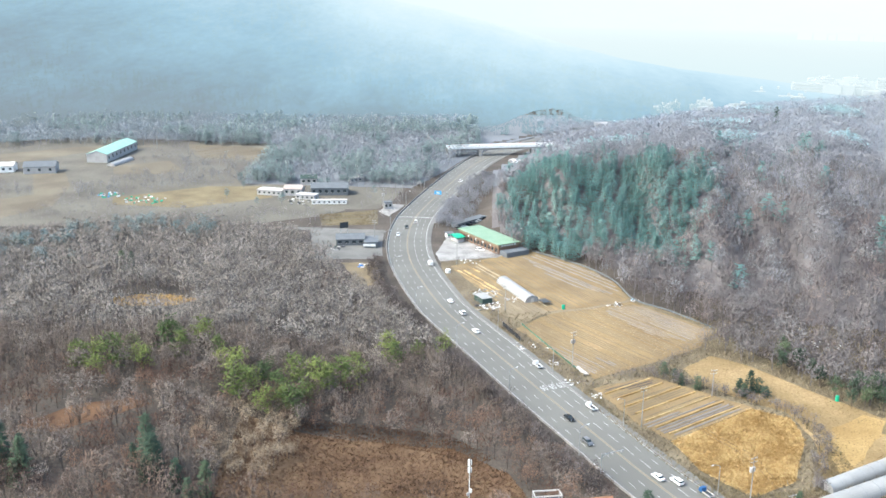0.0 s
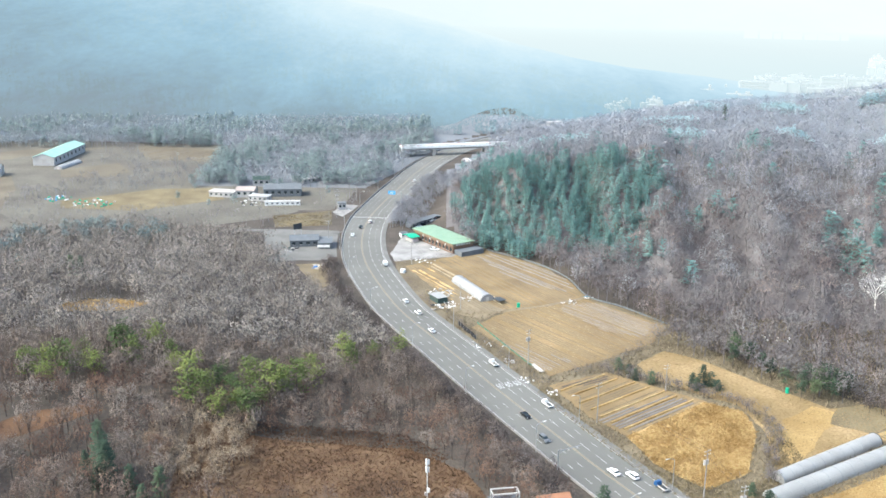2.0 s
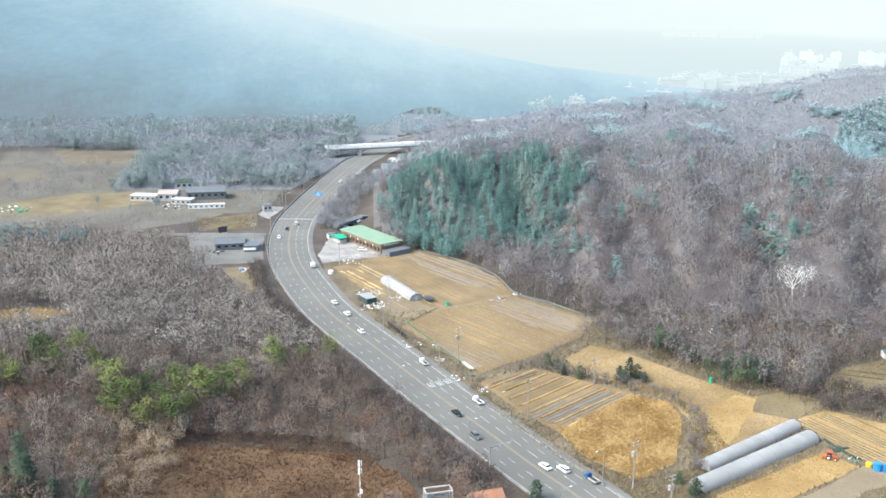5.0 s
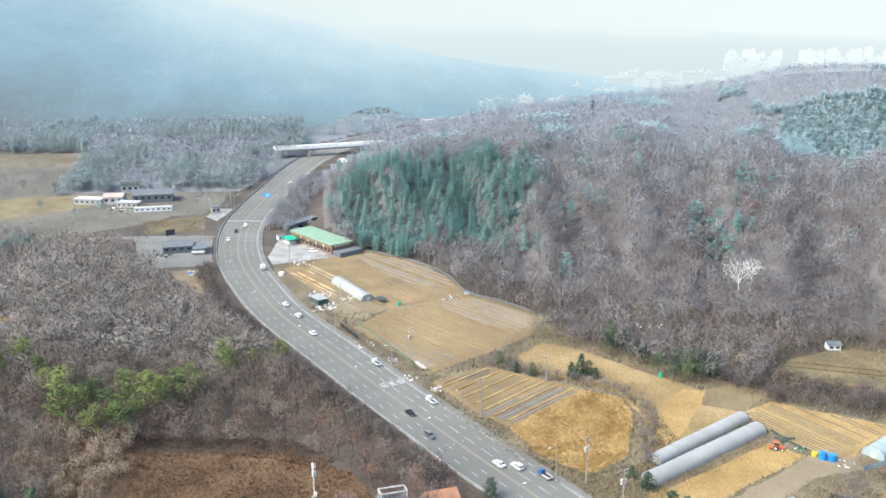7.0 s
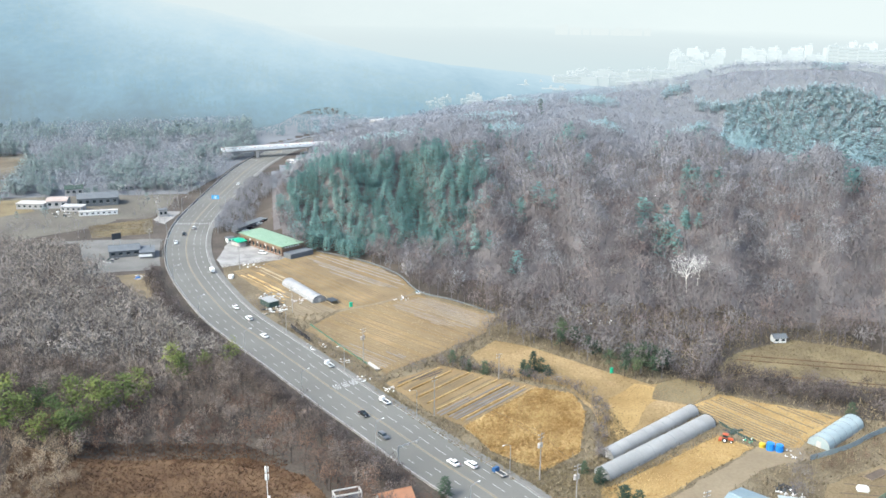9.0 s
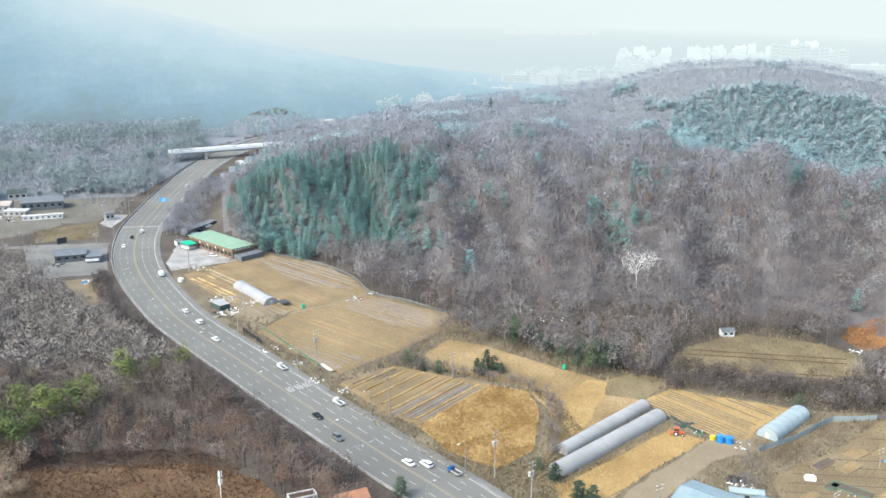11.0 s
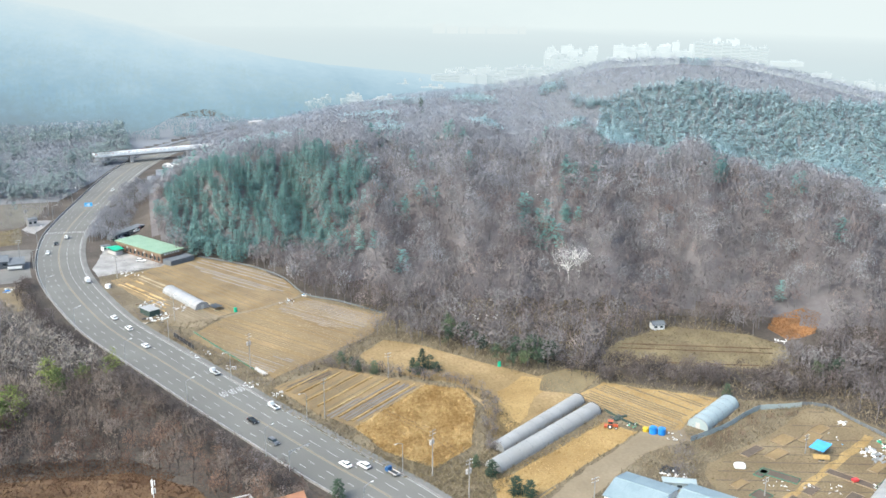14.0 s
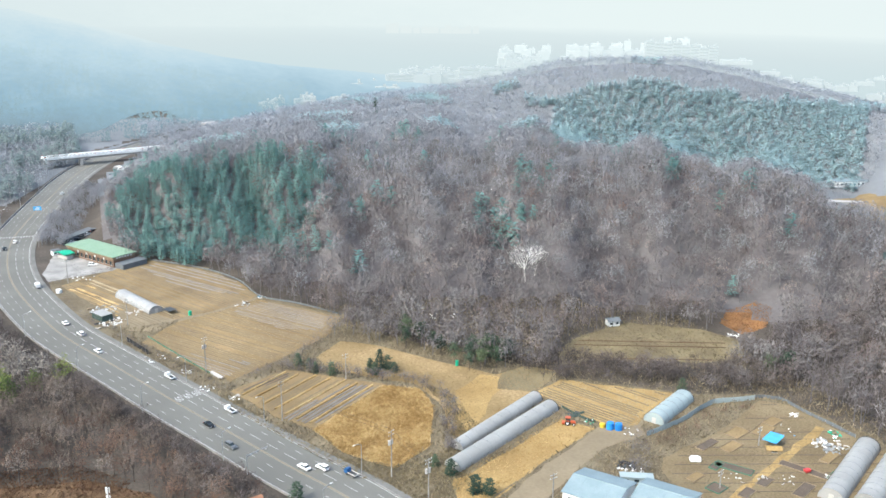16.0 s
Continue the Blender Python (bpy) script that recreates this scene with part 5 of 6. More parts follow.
row = [utility_pole(89, 217, 14, .3, True), utility_pole(84.7, 234.6, 15, .5, True), utility_pole(64.4, 282.4, 14, .5), utility_pole(48.3, 331.2, 14, .5, True), utility_pole(27, 392, 12, .5), utility_pole(7, 462, 12, .4)]
for p, q in zip(row[:-1], row[1:]):
    wire(p, q)
utility_pole(93.5, 306.3, 10, .2)
utility_pole(120.9, 204.6, 9, .2)
row = [utility_pole(-37, 500, 13, .2), utility_pole(-37, 579, 13, .2, True), utility_pole(-31, 610, 14, .2), utility_pole(-18.5, 645, 14, .4), utility_pole(-8, 684, 14, .4)]
for p, q in zip(row[:-1], row[1:]):
    wire(p, q)
for x, y, h in ((-26, 602, 13), (-59, 644, 15), (-109, 661, 14), (-203, 756, 16), (-160, 700, 14), (-235, 780, 17), (4, 715, 13)):
    utility_pole(x, y, h, .4)

# camera gantry over the lanes
px, py, a = on_road(near_s(48, 254), -11.7)
t = thing("traffic_gantry", "grey steel traffic camera gantry over the highway", "gantry", "", Matrix.Translation((px, py, 0)) @ Matrix.Rotation(a - math.pi / 2, 4, "Z"))
part("post", rod((0, 0, 0), (0, 0, 6.6), .16, .13), M["steel"], t)
part("beam", rod((0, 0, 6.3), (7.5, 0, 6.5), .12, .09), M["steel"], t)
part("brace", rod((0, 0, 5.4), (2.4, 0, 6.3), .07), M["steel"], t)
for xx in (3.4, 6.6):
    part("camera_box", round_edges(box((xx, 0, 5.85), (.5, .7, .4)), .04), M["plaster"], t)
# blue direction sign over the far bend
px, py, a = on_road(near_s(-8, 596), 0)
t = thing("road_sign", "blue direction sign on a steel gantry", "road sign", "", Matrix.Translation((px, py, 0)) @ Matrix.Rotation(a - math.pi / 2, 4, "Z"))
part("post", rod((11.6, 0, 0), (11.6, 0, 7.2), .17), M["steel"], t)
part("beam", rod((11.6, 0, 6.6), (4.0, 0, 6.8), .12), M["steel"], t)
p = part("sign_panel", round_edges(box((5.5, -.15, 5.6), (4.6, .1, 2.4)), .03), M["skyblue"], t)
for k in range(3):
    part("lettering_bar", box((5.3 + .2 * k, -.215, 6.0 + .6 * k), (2.6 - .4 * k, .02, .22)), M["white"], p)

# ---------- overpass ----------
t = thing("overpass", "pale concrete overpass with red and white railing", "bridge", "", Matrix.Translation((48, 768, 0)) @ Matrix.Rotation(.19, 4, "Z"))
part("deck", round_edges(box((0, 0, 6.3), (92, 9, 1.1)), .1), M["white"], t)
part("girder", box((0, -3.4, 5.0), (90, .7, 1.3)), M["concrete"], t)
part("girder", box((0, 3.4, 5.0), (90, .7, 1.3)), M["concrete"], t)
for side in (-4.3, 4.3):
    part("parapet", box((0, side, 7.4), (92, .3, 1.0)), M["white"], t)
    part("handrail", box((0, side, 8.75), (92, .14, .12)), M["brick"], t)
    for k in range(31):
        part("rail_post", box((-45 + k * 3, side, 8.4), (1.3, .16, .36)), M["plaster"] if k % 4 else M["lamp_red"], t)
for xx in (-19, 24):
    p = part("pier", round_edges(box((xx, 0, -.2), (2.4, 6.5, 5.4)), .3), M["plaster"], t)
    part("pier_cap", box((xx, 0, 4.5), (3.2, 8.4, .6)), M["plaster"], p)
for xx in (-43, 43):
    part("abutment", round_edges(box((xx, 0, -.2), (7, 9, 6.5)), .15), M["concrete"], t)


# ---------- buildings ----------
def gable_house(name, label, x, y, w, d, h, roof_h, rot, wall, roof, windows=3, category="house", over=.4):
    """House with a gable roof, its ridge along its length w."""
    z = float(terrain(x, y)[0])
    t = thing(name, label, category, "", Matrix.Translation((x, y, z)) @ Matrix.Rotation(rot, 4, "Z"))
    gab = [(-d / 2, 0), (d / 2, 0), (d / 2, h), (0, h + roof_h * .97), (-d / 2, h)]
    bm = bmesh.new()
    a = [bm.verts.new((-w / 2, p[0], p[1])) for p in gab]
    b = [bm.verts.new((w / 2, p[0], p[1])) for p in gab]
    bm.faces.new(a)
    bm.faces.new(b[::-1])
    for k in range(5):
        bm.faces.new((a[k], b[k], b[(k + 1) % 5], a[(k + 1) % 5]))
    part("wall", bm, wall, t)
    e = over
    for side in (-1, 1):
        ye, ze = side * (d / 2 + e), h - roof_h * e / (d / 2)
        bm = bmesh.new()
        v = [bm.verts.new(q) for q in ((-w / 2 - e, 0, h + roof_h + .02), (w / 2 + e, 0, h + roof_h + .02), (w / 2 + e, ye, ze + .02), (-w / 2 - e, ye, ze + .02),
                                       (-w / 2 - e, 0, h + roof_h + .17), (w / 2 + e, 0, h + roof_h + .17), (w / 2 + e, ye, ze + .17), (-w / 2 - e, ye, ze + .17))]
        for f in ((0, 1, 2, 3), (7, 6, 5, 4), (0, 4, 5, 1), (1, 5, 6, 2), (2, 6, 7, 3), (3, 7, 4, 0)):
            bm.faces.new([v[i] for i in f])
        r = part("roof", bm, roof, t)
        n = max(3, int(w / 3.2))
        for k in range(n + 1):
            xx = -w / 2 + w * k / n
            bm = bmesh.new()
            bm_rod(bm, (xx, 0, h + roof_h + .19), (xx, ye * .99, ze + .2), .05, n=4)
            part("roof_seam", bm, roof, r)
    part("ridge_cap", rod((-w / 2 - e, 0, h + roof_h + .16), (w / 2 + e, 0, h + roof_h + .16), .14, n=6), roof, t)
    for side in (-1, 1):
        for k in range(windows):
            xx = -w / 2 + w * (k + .5) / windows
            wdw = part("window", box((xx, side * (d / 2 + .01), h * .4), (min(1.8, w / windows * .55), .06, h * .36)), M["glass"], t)
            part("window_frame", box((xx, side * (d / 2 + .02), h * .4 - .1), (min(1.9, w / windows * .6), .12, .1)), M["plaster"], wdw)
    part("door", box((w / 2 + .01, 0, 0), (.06, 1.0, min(2.05, h * .85))), M["wood"], t)
    return t


def flat_house(name, label, x, y, w, d, h, rot, wall, roof, category="house"):
    z = float(terrain(x, y)[0])
    t = thing(name, label, category, "", Matrix.Translation((x, y, z)) @ Matrix.Rotation(rot, 4, "Z"))
    part("wall", round_edges(box((0, 0, 0), (w, d, h)), .05), wall, t)
    part("roof", box((0, 0, h), (w + .6, d + .6, .25)), roof, t)
    n = max(2, int(w / 3))
    for k in range(n):
        wdw = part("window", box((-w / 2 + w * (k + .5) / n, -d / 2 - .02, h * .38), (1.3, .08, h * .35)), M["glass"], t)
        part("window_frame", box((-w / 2 + w * (k + .5) / n, -d / 2 - .04, h * .38 - .1), (1.4, .12, .1)), M["plaster"], wdw)
    part("door", box((w / 2 + .02, 0, 0), (.06, 1.0, min(2.05, h * .9))), M["wood"], t)
    return t


# long roadside shop with a pale green roof
t = thing("shop_building", "long brown roadside shop with a pale green roof", "shop", "", Matrix.Translation((24.4, 498.6, 0)) @ Matrix.Rotation(math.atan2(-34, 20.5), 4, "Z"))
part("wall", box((0, 0, 0), (38, 12.5, 4.6)), M["brick"], t)
part("roof", round_edges(extrude([(-20, 5.3), (20, 5.3), (20, 5.6), (-20, 5.6)], -7.2, 7.2), .05), M["roof_green"], t)
part("fascia", box((0, 6.55, 4.2), (38.6, .5, .9)), M["wood"], t)
part("fascia", box((0, -6.55, 4.2), (38.6, .5, .9)), M["wood"], t)
part("end_panel", box((19.1, 0, 3.7), (.3, 12.5, 1.5)), M["wood"], t)
for k in range(11):
    xx = -17 + k * 3.4
    for side in (-1, 1):
        w = part("window", box((xx, side * 6.28, 1.0), (2.2, .1, 2.0)), M["glass"], t)
        part("window_frame", box((xx, side * 6.36, .9), (2.4, .12, .12)), M["plaster"], w)
    part("post", rod((xx + 1.7, -7.0, 0), (xx + 1.7, -7.0, 5.3), .1, n=6), M["wood"], t)
for k in range(6):
    part("lettering_bar", box((19.3, -4.2 + k * 1.6, 4.2), (.06, .9, .7)), M["white"], t)
for k in range(4):
    part("wall_panel", box((-9 + 7 * k, -6.85, 3.1), (1.0, .08, 1.1)), M["white"], t)
part("rear_wall", box((23, 1, 0), (6.5, 14, 2.6)), M["slate"], t, "grey sheet lean-to wall")
for k in range(26):
    part("roof_seam", box((-19 + k * 1.52, 0, 5.6), (.08, 14.2, .07)), M["roof_green"], t)
t = thing("awning", "bright green tarpaulin awning beside the shop", "awning", "", Matrix.Translation((7.4, 505.5, 0)) @ Matrix.Rotation(math.atan2(-34, 20.5), 4, "Z"))
part("canopy", round_edges(extrude([(-4.6, 3.0), (0, 3.8), (4.6, 3.0), (4.6, 2.85), (0, 3.65), (-4.6, 2.85)], -3, 3), .03), M["green"], t)
for xx in (-4.3, 4.3):
    for yy in (-2.8, 2.8):
        part("post", rod((xx, yy, 0), (xx, yy, 2.95), .07, n=6), M["steel"], t)
part("stall", box((0, .5, 0), (7.5, 4, 1.9)), M["plaster"], t)
flat_house("shed", "small white shed beside the shop", 3.5, 514, 4, 3, 2.4, .4, M["white"], M["slate"], "shed")
flat_house("shed", "long dark parking shelter behind the shop", 15, 542, 26, 5, 2.6, .85, M["slate"], M["slate"], "shed")


def polytunnel(label, a, b, w, h, skin, ends=None, bands=10):
    """Arched greenhouse from a to b (middles of its ends)."""
    a, b = Vector((*a, 0)), Vector((*b, 0))
    L = (b - a).length
    t = thing("greenhouse", label, "greenhouse", "arched film greenhouses", Matrix.Translation(a) @ Matrix.Rotation(math.atan2(b.y - a.y, b.x - a.x), 4, "Z"))
    arc = [(w / 2 * math.cos(q) if 0 < q < math.pi else (w / 2 if q <= 0 else -w / 2), h * (math.sin(q) ** .8 if 0 < q < math.pi else 0)) for q in [math.pi * k / 14 for k in range(15)]]
    bm = bmesh.new()
    nl = max(4, int(L / 2.5))
    rs = random.Random(int(a.x * 7 + a.y))
    rows = []
    for i in range(nl + 1):
        sag = 1 - (.015 if i % 2 else 0) - rs.uniform(0, .012)
        rows.append([bm.verts.new((L * i / nl, p[0], p[1] * sag)) for p in arc])
    for i in range(nl):
        for k in range(14):
            bm.faces.new((rows[i][k], rows[i + 1][k], rows[i + 1][k + 1], rows[i][k + 1]))
    part("cover", bm, skin, t)
    for xx in (0, L):
        bm = bmesh.new()
        bm.faces.new([bm.verts.new((xx + (.05 if xx else -.05), p[0], p[1])) for p in arc])
        g = bmesh.ops.extrude_face_region(bm, geom=list(bm.faces))
        bmesh.ops.translate(bm, vec=(.06, 0, 0), verts=[v for v in g["geom"] if isinstance(v, bmesh.types.BMVert)])
        e = part("end_wall", bm, ends or skin, t)
        part("door", box((xx + (.14 if xx else -.08), 0, 0), (.08, 1.4, min(2.0, h * .75))), M["plaster"], e)
    for i in range(bands + 1):
        xx = L * i / bands
        bm = bmesh.new()
        q = .08 if i in (0, bands) else .04
        rings = [[bm.verts.new((xx + dx, y0 * k, z0 * k)) for dx, k in ((-q, 1.002), (-q, 1.002 + q / 2), (q, 1.002 + q / 2), (q, 1.002))] for y0, z0 in arc]
        for u, v in zip(rings[:-1], rings[1:]):
            for k in range(4):
                bm.faces.new((u[k], u[(k + 1) % 4], v[(k + 1) % 4], v[k]))
        part("hoop", bm, M["dark"] if i == bands else M["steel"], t)
    for side in (-1, 1):
        part("base_board", box((L / 2, side * (w / 2 + .05), 0), (L, .1, .35)), M["concrete"], t)
    return t


polytunnel("long grey film greenhouse beside its twin", (108.8, 243), (148.8, 266), 5.2, 2.9, M["film"])
polytunnel("long grey film greenhouse with a dark end hoop", (103, 232.3), (150, 257.5), 6.0, 3.1, M["film"])
polytunnel("pale blue film greenhouse beside the net fence", (175.5, 235), (196, 246.5), 7.0, 3.6, M["film_blue"], M["film_blue"], 6)
polytunnel("white film greenhouse in the ploughed field", (28.5, 433), (39.8, 404), 6.5, 3.0, M["film_white"], None, 8)
polytunnel("grey film greenhouse by the allotments", (193, 176), (227, 195.5), 7.0, 3.6, M["film"])
polytunnel("grey film greenhouse by the allotments", (200, 170), (234, 189), 7.0, 3.6, M["film"])
# net rack next to the white greenhouse
t = thing("seedling_rack", "black net seedling rack beside the greenhouse", "rack", "", Matrix.Translation((45, 402, 0)) @ Matrix.Rotation(-1.1, 4, "Z"))
part("net_top", box((0, 0, 1.6), (5, 4, .1)), M["dark"], t)
for xx in (-2.3, 2.3):
    for yy in (-1.8, 1.8):
        part("leg", rod((xx, yy, 0), (xx, yy, 1.6), .06, n=6), M["steel"], t)

# warehouse with twin gables
gable_house("warehouse", "white warehouse with a pale blue metal roof", 132.5, 199.5, 15, 15, 5.0, 1.7, math.atan2(-13, 9), M["white"], M["roof_blue"], 3, "warehouse")
gable_house("warehouse", "white warehouse with a pale blue metal roof", 147, 189, 15, 13, 4.6, 1.5, math.atan2(-13, 9), M["white"], M["roof_blue"], 3, "warehouse")
flat_house("shed", "pale blue sheet shed beside scrap", 148.5, 205, 9, 2.5, 2.2, -.5, M["film_blue"], M["film_blue"], "shed")
gable_house("hut", "small white hut with a blue roof", 213, 318, 5, 3.6, 2.3, .9, -.15, M["white"], M["slate"], 2, "hut")

# roof terrace frame and tiled roof at the wood's edge
t = thing("pergola", "cream metal pergola frame on a roof terrace", "pergola", "", Matrix.Translation((28, 229, 0)) @ Matrix.Rotation(.12, 4, "Z"))
part("terrace", box((0, -2, 0), (8.5, 7, 4.6)), M["slate"], t)
for xx in (-3.6, 3.6):
    for yy in (-3, 0):
        part("post", box((xx, yy, 4.6), (.3, .3, 2.8)), M["plaster"], t)
    part("beam", box((xx, -1.5, 7.4), (.32, 3.4, .32)), M["plaster"], t)
for yy in (-3, 0):
    part("beam", box((0, yy, 7.4), (7.5, .32, .32)), M["plaster"], t)
gable_house("house", "house with an orange tiled roof at the wood", 41, 227.5, 9, 7, 4.2, 2.0, .2, M["plaster"], M["tile"], 2)

# roadside farm on the left
gable_house("farmhouse", "dark grey sheet-roofed roadside farmhouse", -50, 500, 15, 11, 3.6, 1.6, .1, M["slate"], M["slate"], 4, "farmhouse")
flat_house("shed", "low dark shed beside the farmhouse", -38.5, 497, 7, 13, 3.0, .05, M["slate"], M["slate"], "shed")
t = thing("wall_banner", "white banner board on the shed wall", "banner", "", Matrix.Translation((-39, 489.5, 0)))
part("board", box((0, 0, 1.2), (6.5, .15, 1.3)), M["white"], t)
for xx in (-3, 3):
    part("post", box((xx, .15, 0), (.12, .12, 2.5)), M["steel"], t)
t = thing("billboard", "dark billboard on posts above the farm", "billboard", "", Matrix.Translation((-55, 516, 0)) @ Matrix.Rotation(.5, 4, "Z"))
part("panel", round_edges(box((0, 0, 4.2), (5, .3, 3.2)), .04), M["dark"], t)
for xx in (-2, 2):
    part("post", rod((xx, .2, 0), (xx, .2, 6), .12), M["steel"], t)
flat_house("kiosk", "white roadside kiosk with dark windows", -34.5, 580, 5, 4, 4.2, .3, M["offwhite"], M["slate"], "kiosk")
# village cluster
flat_house("house", "low white house with small windows", -113, 618, 17, 8, 3.4, -.25, M["offwhite"], M["plaster"])
gable_house("house", "cream house with a pale pink roof", -98, 618, 12, 10, 4.6, 1.6, -.1, M["offwhite"], M["tile_pale"], 3)
flat_house("house", "white annex with a flat roof", -88, 606, 13, 7, 3.0, -.3, M["offwhite"], M["offwhite"])
gable_house("house", "large dark slate-roofed house", -75, 622, 24, 14, 5.0, 2.2, .05, M["slate"], M["slate"], 6)
flat_house("wall_row", "long low white wall before the houses", -72, 592, 22, 3, 2.4, .05, M["white"], M["plaster"], "wall")
gable_house("house", "small white house with a green roof", -93, 652, 11, 8, 4.5, 1.6, .1, M["offwhite"], M["net"], 3)
flat_house("shed", "white shed roof behind the trees", -62, 660, 9, 5, 3, .5, M["offwhite"], M["offwhite"], "shed")
gable_house("barn", "white barn with a long mint-green roof", -262, 752, 60, 16, 6.5, 2.6, 1.5, M["offwhite"], M["roof_mint"], 8, "barn")
polytunnel("low white film tunnel beside the barn", (-249, 708), (-243, 735), 6.5, 2.6, M["film_white"], None, 8)
gable_house("house", "white house with a dark grey roof", -292, 686, 22, 14, 5.0, 2.8, .2, M["offwhite"], M["slate"], 3)
gable_house("house", "white house with a pale roof", -319, 688, 14, 12, 4.6, 2.0, .2, M["white"], M["plaster"], 3)
# sheds behind the hill
flat_house("shed", "long white shed with a blue roof edge", 508, 483, 24, 9, 4, -.3, M["white"], M["roof_blue"], "shed")
flat_house("shed", "low white shed on the far field", 476, 447, 40, 5, 3, -.6, M["offwhite"], M["offwhite"], "shed")
flat_house("blue_wall", "long blue site fence on the far field", 458, 468, 46, 1, 3, .55, M["truck_blue"], M["truck_blue"], "fence")
for x, y, w, d, h, r_ in ((150, 905, 13, 9, 6, .3), (165, 893, 11, 8, 5, .1), (120, 850, 10, 7, 4, .6), (180, 915, 12, 9, 6, -.2), (88, 760, 12, 8, 4, .2)):
    flat_house("house", "pale far building beyond the overpass", x, y, w, d, h + float(0), r_, M["offwhite"], M["offwhite"])

# ---------- valley things ----------
def fence(name, label, line, h, post_m, skin, step=3.0):
    """Net fence: a post at every step and a sheet between each two."""
    t = thing(name, label, "fence")
    ln = smooth_line(line, step)
    z = terrain(ln[:, 0], ln[:, 1])
    for (x0, y0), z0 in zip(ln, z):
        part("post", rod((x0, y0, z0), (x0, y0, z0 + h + .15), .05, n=5), post_m, t)
    for k in range(len(ln) - 1):
        a, b = Vector((*ln[k], z[k])), Vector((*ln[k + 1], z[k + 1]))
        c = (a + b) / 2
        part("net_panel", box((c.x, c.y, c.z), ((b - a).length - .05, .04, h * random.uniform(.9, 1.05)), math.atan2(b.y - a.y, b.x - a.x)), skin, t)


random.seed(4)
fence("net_fence", "pale blue-grey net fence beside the greenhouse", [(168, 228), (177, 230), (187, 233), (195.6, 237), (203.4, 239.5), (210, 238), (218, 236.6)], 2.0, M["steel"], M["film_blue"])
fence("net_fence", "dark net fence round the allotments", [(219, 238), (226, 233.5), (227, 220), (228, 211), (228.5, 202)], 1.2, M["steel"], M["slate"])
fence("net_fence", "green net fence along the field's edge", [(33, 376), (39, 358.6), (46.4, 337.7), (49.5, 329.7)], .7, M["steel"], M["net_green"])
fence("net_fence", "black shade net fence on the highway verge", [(25, 374), (31, 357)], 2.0, M["steel"], M["rubber"])
fence("net_fence", "dark net fence between field and hill", [(47, 486), (69, 461), (81, 437), (86, 408), (98, 394), (112, 372)], .8, M["steel"], M["slate"])
fence("net_fence", "low dark net beside the stubble plot", [(153.5, 256.5), (155.4, 248.3), (157, 243)], 1.0, M["steel"], M["net"])


def rows_in(poly, angle, step, width, height, material, name, owner, jitter=.3, part_of=1.0, inset=1.2):
    """Raised rows across a field, clipped to it, as one joined part."""
    c, s = math.cos(angle), math.sin(angle)
    q = [(p[0] * c + p[1] * s, -p[0] * s + p[1] * c) for p in poly]
    lo, hi = min(p[1] for p in q), max(p[1] for p in q)
    rnd = random.Random(len(poly) * 13 + int(step * 100))
    v, f = [], []
    t = lo + step * .7
    while t < hi - step * .4:
        xs = sorted(a[0] + (t - a[1]) / (b[1] - a[1]) * (b[0] - a[0]) for a, b in zip(q, q[1:] + q[:1]) if (a[1] > t) != (b[1] > t))
        for x0, x1 in zip(xs[::2], xs[1::2]):
            x0, x1 = x0 + inset + rnd.uniform(0, jitter * 3), x1 - inset - rnd.uniform(0, jitter * 3)
            if x1 - x0 < 2 or rnd.random() > part_of:
                continue
            n = max(1, int((x1 - x0) / 5))
            base = len(v)
            for k in range(n + 1):
                u, w, o = x0 + (x1 - x0) * k / n, width * rnd.uniform(.75, 1.2), rnd.uniform(-.12, .12)
                for dv, z in ((-w / 2, .0), (-w / 4, height), (w / 4, height), (w / 2, .0)):
                    a, b = u, t + dv + o
                    v.append((a * c - b * s, a * s + b * c, .06 + z))
            for k in range(n):
                for m in range(3):
                    i = base + k * 4 + m
                    f.append((i, i + 1, i + 5, i + 4)[::-1])
        t += step * rnd.uniform(.9, 1.1)
    ob = part(name, mesh_from(name, v, f, material), material, bpy.data.objects[owner])
    z = float(terrain(poly[0][0], poly[0][1])[0])
    return ob


AX = math.atan2(-77, 38)
rows_in(A, AX, 1.5, .8, .14, M["furrow"], "furrows", "field_1", .5, .8)
rows_in([(47, 482), (69, 458), (81, 434), (83, 412), (66, 420), (50, 445), (40, 476)], AX + .1, 1.7, 1.1, .22, M["mulch"], "mulch_rows", "field_1", .8, .85)
rows_in([(12, 462), (22, 468), (52, 402), (46, 396)], AX, 3.0, 1.4, .16, M["pale_straw"], "straw_strips", "field_1", 2, .8)
rows_in([(6, 455), (14, 460), (30, 420), (26, 398)], AX, 2.6, 1.3, .16, M["gold"], "straw_strips", "field_1", 2, .7)
rows_in(B, AX + .12, 1.4, .6, .12, M["furrow"], "furrows", "field_2", .6, .75)
rows_in([(84, 403), (109, 370), (100, 356), (86, 362), (68, 396)], AX + .15, 1.5, .55, .18, M["mulch"], "mulch_rows", "field_2", .8, .9)
rows_in([(34, 366), (48, 350), (68, 333), (55, 322), (48, 334)], AX + .12, 1.5, .6, .2, M["mulch"], "mulch_rows", "field_2", .8, .6)
CX = math.atan2(24, 33)
rows_in(C, CX, 1.3, .6, .14, M["furrow"], "furrows", "field_3", .5, .6)
rows_in([(63, 283), (72, 274), (103, 297), (94, 303)], CX, 1.5, .9, .25, M["mulch"], "mulch_rows", "field_3", .8, .95)
rows_in([(55, 311), (76, 321), (79, 318), (57, 307)], CX - .1, 1.6, 1.0, .25, M["soil_c"], "dark_rows", "field_3", .8, 1)
